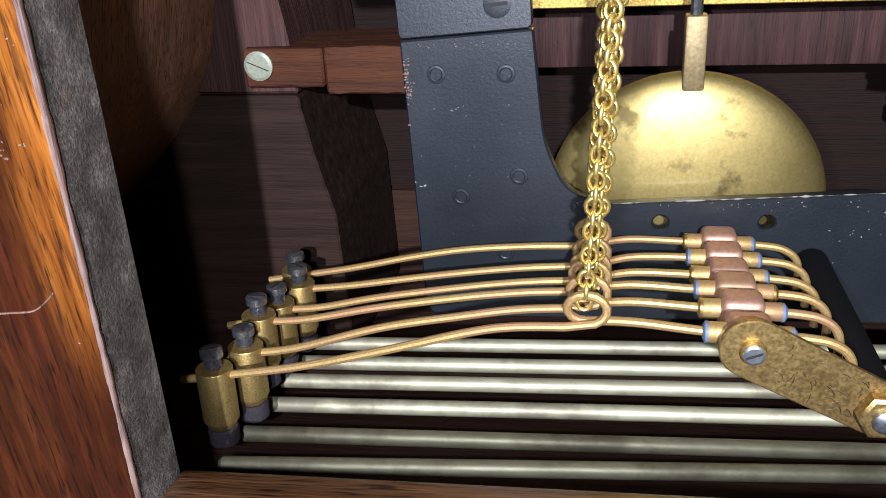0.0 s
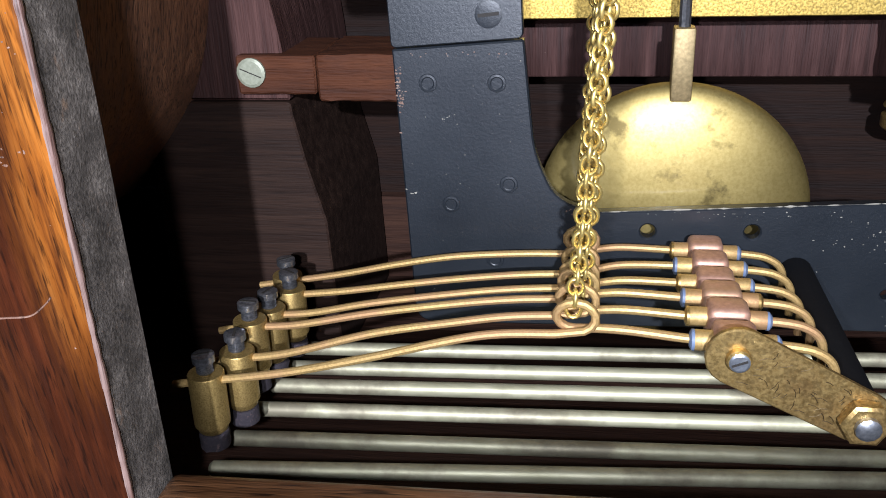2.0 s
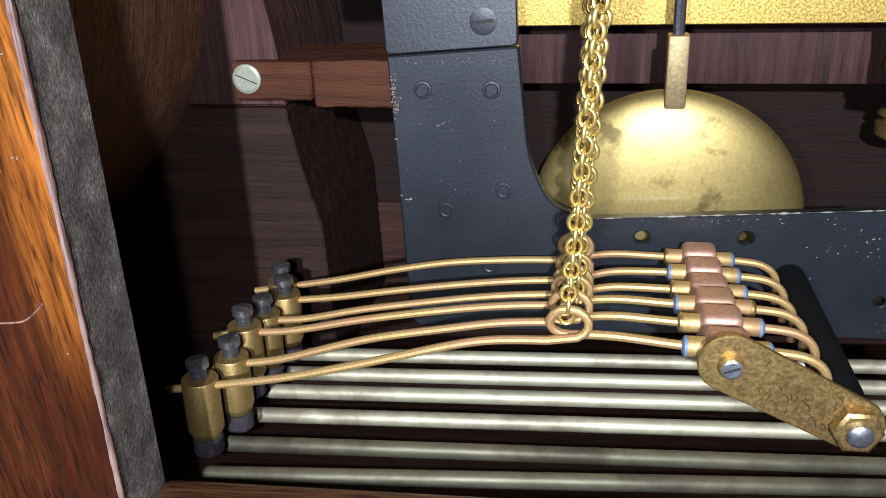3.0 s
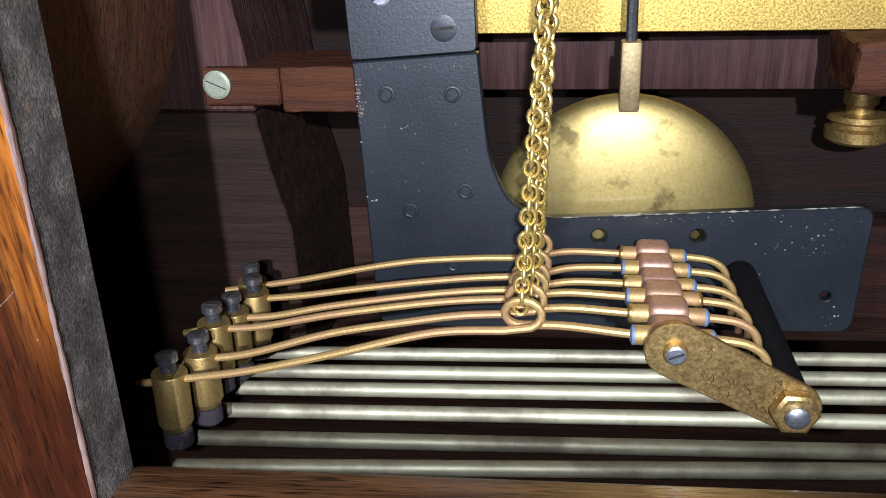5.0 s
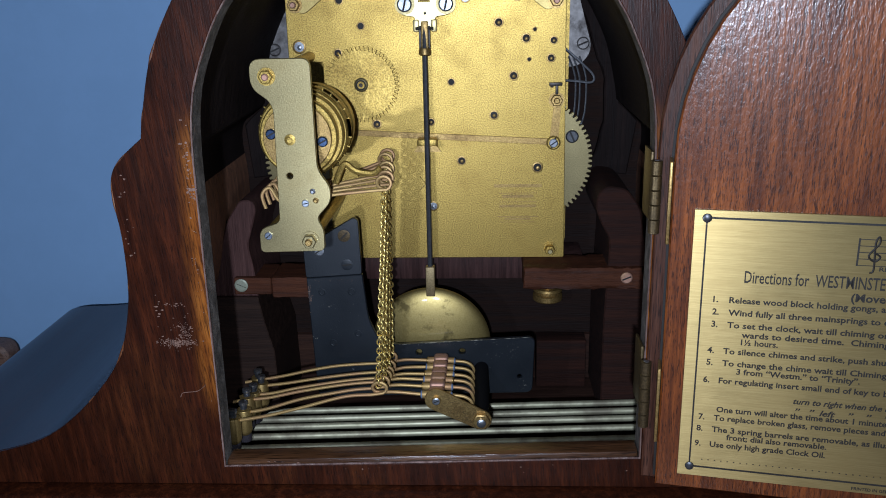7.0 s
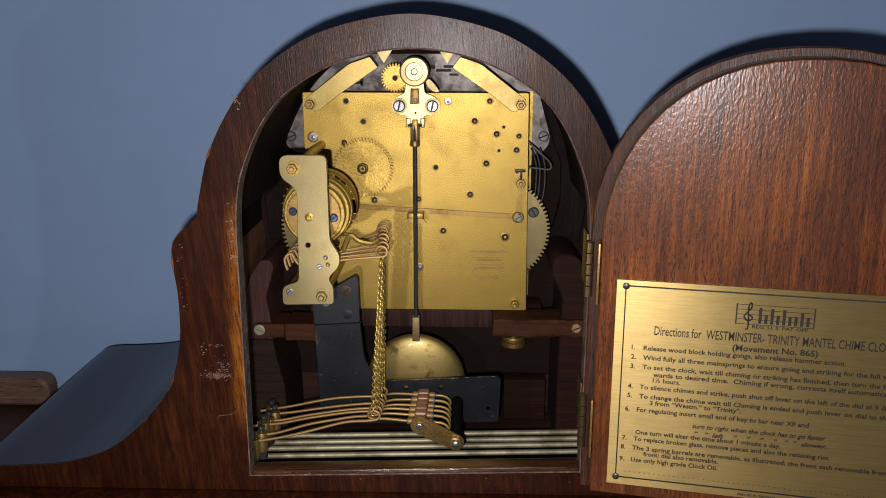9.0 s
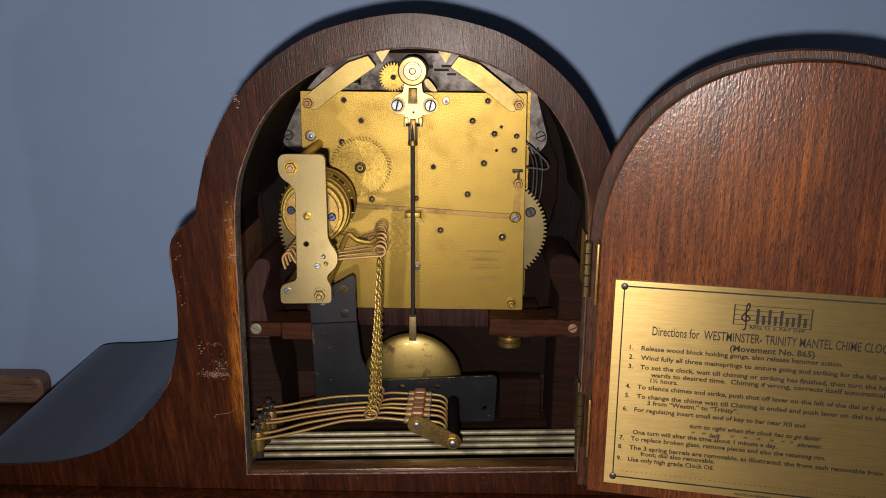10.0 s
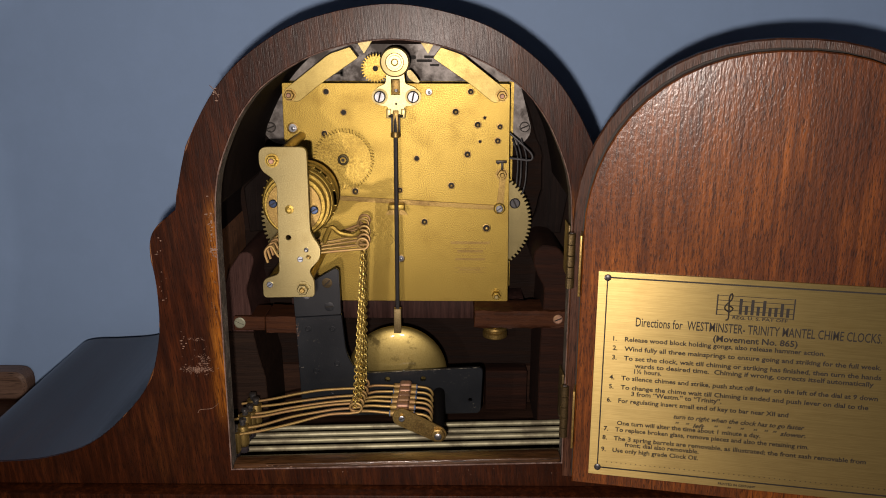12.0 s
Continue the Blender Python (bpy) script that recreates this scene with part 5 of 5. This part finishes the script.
for lo, hi in (((0.0143, 0.1364), (0.1322, 0.1370)), ((0.0143, 0.0558), (0.1322, 0.0564)), ((0.0143, 0.0564), (0.0148, 0.1364)), ((0.1317, 0.0564), (0.1322, 0.1364))):
    part("border_line", box(bmesh.new(), (lo[0], PY - 0.00006, lo[1]), (hi[0], PY + 0.0003, hi[1])), INK, sign)
for x in (0.0146, 0.1319):
    for z in (0.0561, 0.1366):
        part("nail", turned(bmesh.new(), [(0, 0.0014), (0.0004, 0.0013), (0.0007, 0.0007)], (x, PY - 0.00005, z), (0, -1, 0), 14), DARK_STEEL, sign)


def words(txt, x, z, size, width=None, mid=False, lean=0.0, bold=0.026):
    me = text_mesh(txt, size, lean, bold)
    xs = [v.co.x for v in me.vertices]
    lo, hi = min(xs), max(xs)
    f = 0.945 * width / (hi - lo) if width else 1.0
    start = x - (f * (hi - lo) / 2 if mid else 0)
    for v in me.vertices:
        v.co = Vector((start + (v.co.x - lo) * f, PY - 0.00004 - v.co.z * 0.5, z + v.co.y))
    me.materials.append(INK)
    ob = new("printed_line", me)
    ob.parent = sign
    return ob


LEFT, TOPZ = 0.0110, 0.1390


def at(zx, zy):
    """Place on the plate from the layout's units, the print's slope taken out."""
    dx = zx - 108
    low = min(max((zy - 100) / 530, 0), 1)
    return LEFT + dx * 0.000112, TOPZ - (zy - 35 - 0.052 * dx) * 0.0001275 + 0.0026 * (1 - low) + 0.0008 * low


# mark above the heading: stave, clef and a scroll in place of the maker's name
x0, z0 = at(505, 128)
x1 = at(750, 128)[0]
for j in range(5):
    part("stave_line", box(bmesh.new(), (x0, PY - 0.00006, z0 - 0.0019 * j), (x1, PY + 0.0003, z0 - 0.0019 * j + 0.00022)), INK, sign)
for x in (x0, x1):
    part("stave_end", box(bmesh.new(), (x - 0.0002, PY - 0.00007, z0 - 0.0077), (x + 0.0003, PY + 0.0003, z0 + 0.0004)), INK, sign)
clef = smooth_line([(x0 + 0.0035, PY, z0 - 0.0095), (x0 + 0.0045, PY, z0 - 0.0085), (x0 + 0.0042, PY, z0 - 0.001), (x0 + 0.0050, PY, z0 + 0.0010), (x0 + 0.0052, PY, z0 - 0.001), (x0 + 0.0028, PY, z0 - 0.0045), (x0 + 0.0045, PY, z0 - 0.0062), (x0 + 0.0058, PY, z0 - 0.0048), (x0 + 0.0044, PY, z0 - 0.0038)], 4)
part("clef", tube(bmesh.new(), clef, 0.0003, 5), INK, sign)
for j in range(9):
    xa = x0 + 0.0080 + j * 0.0021
    hgt = (0.0062, 0.0036, 0.0060, 0.0036, 0.0060, 0.0034, 0.0036, 0.0052, 0.0036)[j]
    part("mark_bar", box(bmesh.new(), (xa, PY - 0.00007, z0 - 0.0070), (xa + 0.0011, PY + 0.0003, z0 - 0.0070 + hgt)), INK, sign)
px, pz = at(558, 199)
words("REG. U. S. PAT OFF", px, pz, 0.0017, 0.0208)
px, pz = at(243, 223)
words("Directions for  WESTMINSTER- TRINITY MANTEL CHIME CLOCKS.", px, pz - 0.0004, 0.0052, 0.0935, bold=0.010)
px, pz = at(502, 268)
words("(Movement No. 865)", px, pz, 0.0034, 0.0322)
for num, zx, zy, txt, wid, lean in (
        ("1.", 210, 274, "Release wood block holding gongs, also release hammer action.", 0.0790, 0), ("2.", 210, 304, "Wind fully all three mainsprings to ensure going and striking for the full week.", 0.1005, 0),
        ("3.", 210, 334, "To set the clock, wait till chiming or striking has finished, then turn the hands", 0.1010, 0), ("", 248, 358, "wards to desired time.  Chiming if wrong, corrects itself automatically", 0.0940, 0),
        ("", 248, 376, "1\u00bd hours.", 0.0112, 0), ("4.", 205, 398, "To silence chimes and strike, push shut off lever on the left of the dial at 9 down", 0.1015, 0),
        ("5.", 205, 428, "To change the chime wait till Chiming is ended and push lever on dial to the", 0.0985, 0), ("", 243, 449, "3 from \u201cWestm.\u201d to \u201cTrinity\u201d.", 0.0370, 0),
        ("6.", 200, 472, "For regulating insert small end of key to bar near XII and", 0.0690, 0), ("", 393, 518, "turn to right when the clock has to go faster", 0.0525, 0.3), ("", 400, 543, "\u201d   \u201d  left    \u201d    \u201d    \u201d    \u201d   \u201d  \u201d  slower.", 0.0525, 0.3),
        ("", 200, 546, "One turn will alter the time about 1 minute a day.", 0.0590, 0), ("7.", 195, 568, "To replace broken glass, remove pieces and also the retaining rim.", 0.0790, 0),
        ("8.", 192, 598, "The 3 spring barrels are removable, as illustrated; the front sash removable from", 0.1020, 0), ("", 232, 618, "front; dial also removable.", 0.0310, 0), ("9.", 190, 638, "Use only high grade Clock Oil.", 0.0360, 0)):
    px, pz = at(zx, zy)
    words(txt, px, pz, 0.0026, wid * 0.98, lean=lean)
    if num:
        words(num, px - 0.0045, pz, 0.0027)
words("PRINTED IN GERMANY", 0.0690, 0.0537, 0.0014, 0.0150, True)
for j in range(60):
    part("dot", box(bmesh.new(), (0.0180 + j * 0.0019, PY - 0.00006, 0.0586), (0.0184 + j * 0.0019, PY + 0.0003, 0.0589)), INK, sign)
# hinges: knuckles in turn steel and brass, one leaf on the door, one on the case
for z0, z1 in ((0.1290, 0.1515), (0.0640, 0.0870)):
    step = (z1 - z0) / 5
    hinge = part("hinge", turned(bmesh.new(), [(0, 0.0009), ((z1 - z0), 0.0009)], (-0.0002, -0.0070, z0), (0, 0, 1), 10), STEEL, door, "tarnished brass butt hinge")
    for q in range(5):
        part("knuckle", turned(bmesh.new(), [(0, 0.0014), (0.0002, 0.0017), (step - 0.0003, 0.0017), (step - 0.0001, 0.0014)], (-0.0002, -0.0070, z0 + q * step), (0, 0, 1), 14), HINGE, hinge)
    part("leaf", box(bmesh.new(), (0.0034, -0.0148, z0 - 0.001), (0.0043, -0.0066, z1 + 0.001), 0.0002), DULL_BRASS, hinge, "brass leaf edge")
    bm = box(bmesh.new(), (CX + 0.0703, BACK + 0.0016, z0 + 0.002), (CX + 0.0712, BACK + 0.0128, z1 + 0.001), 0.0002)
    under(case, part("hinge_leaf", bm, HINGE, None, "tarnished brass hinge leaf"))
door.rotation_euler = (0, 0, radians(-11.2))
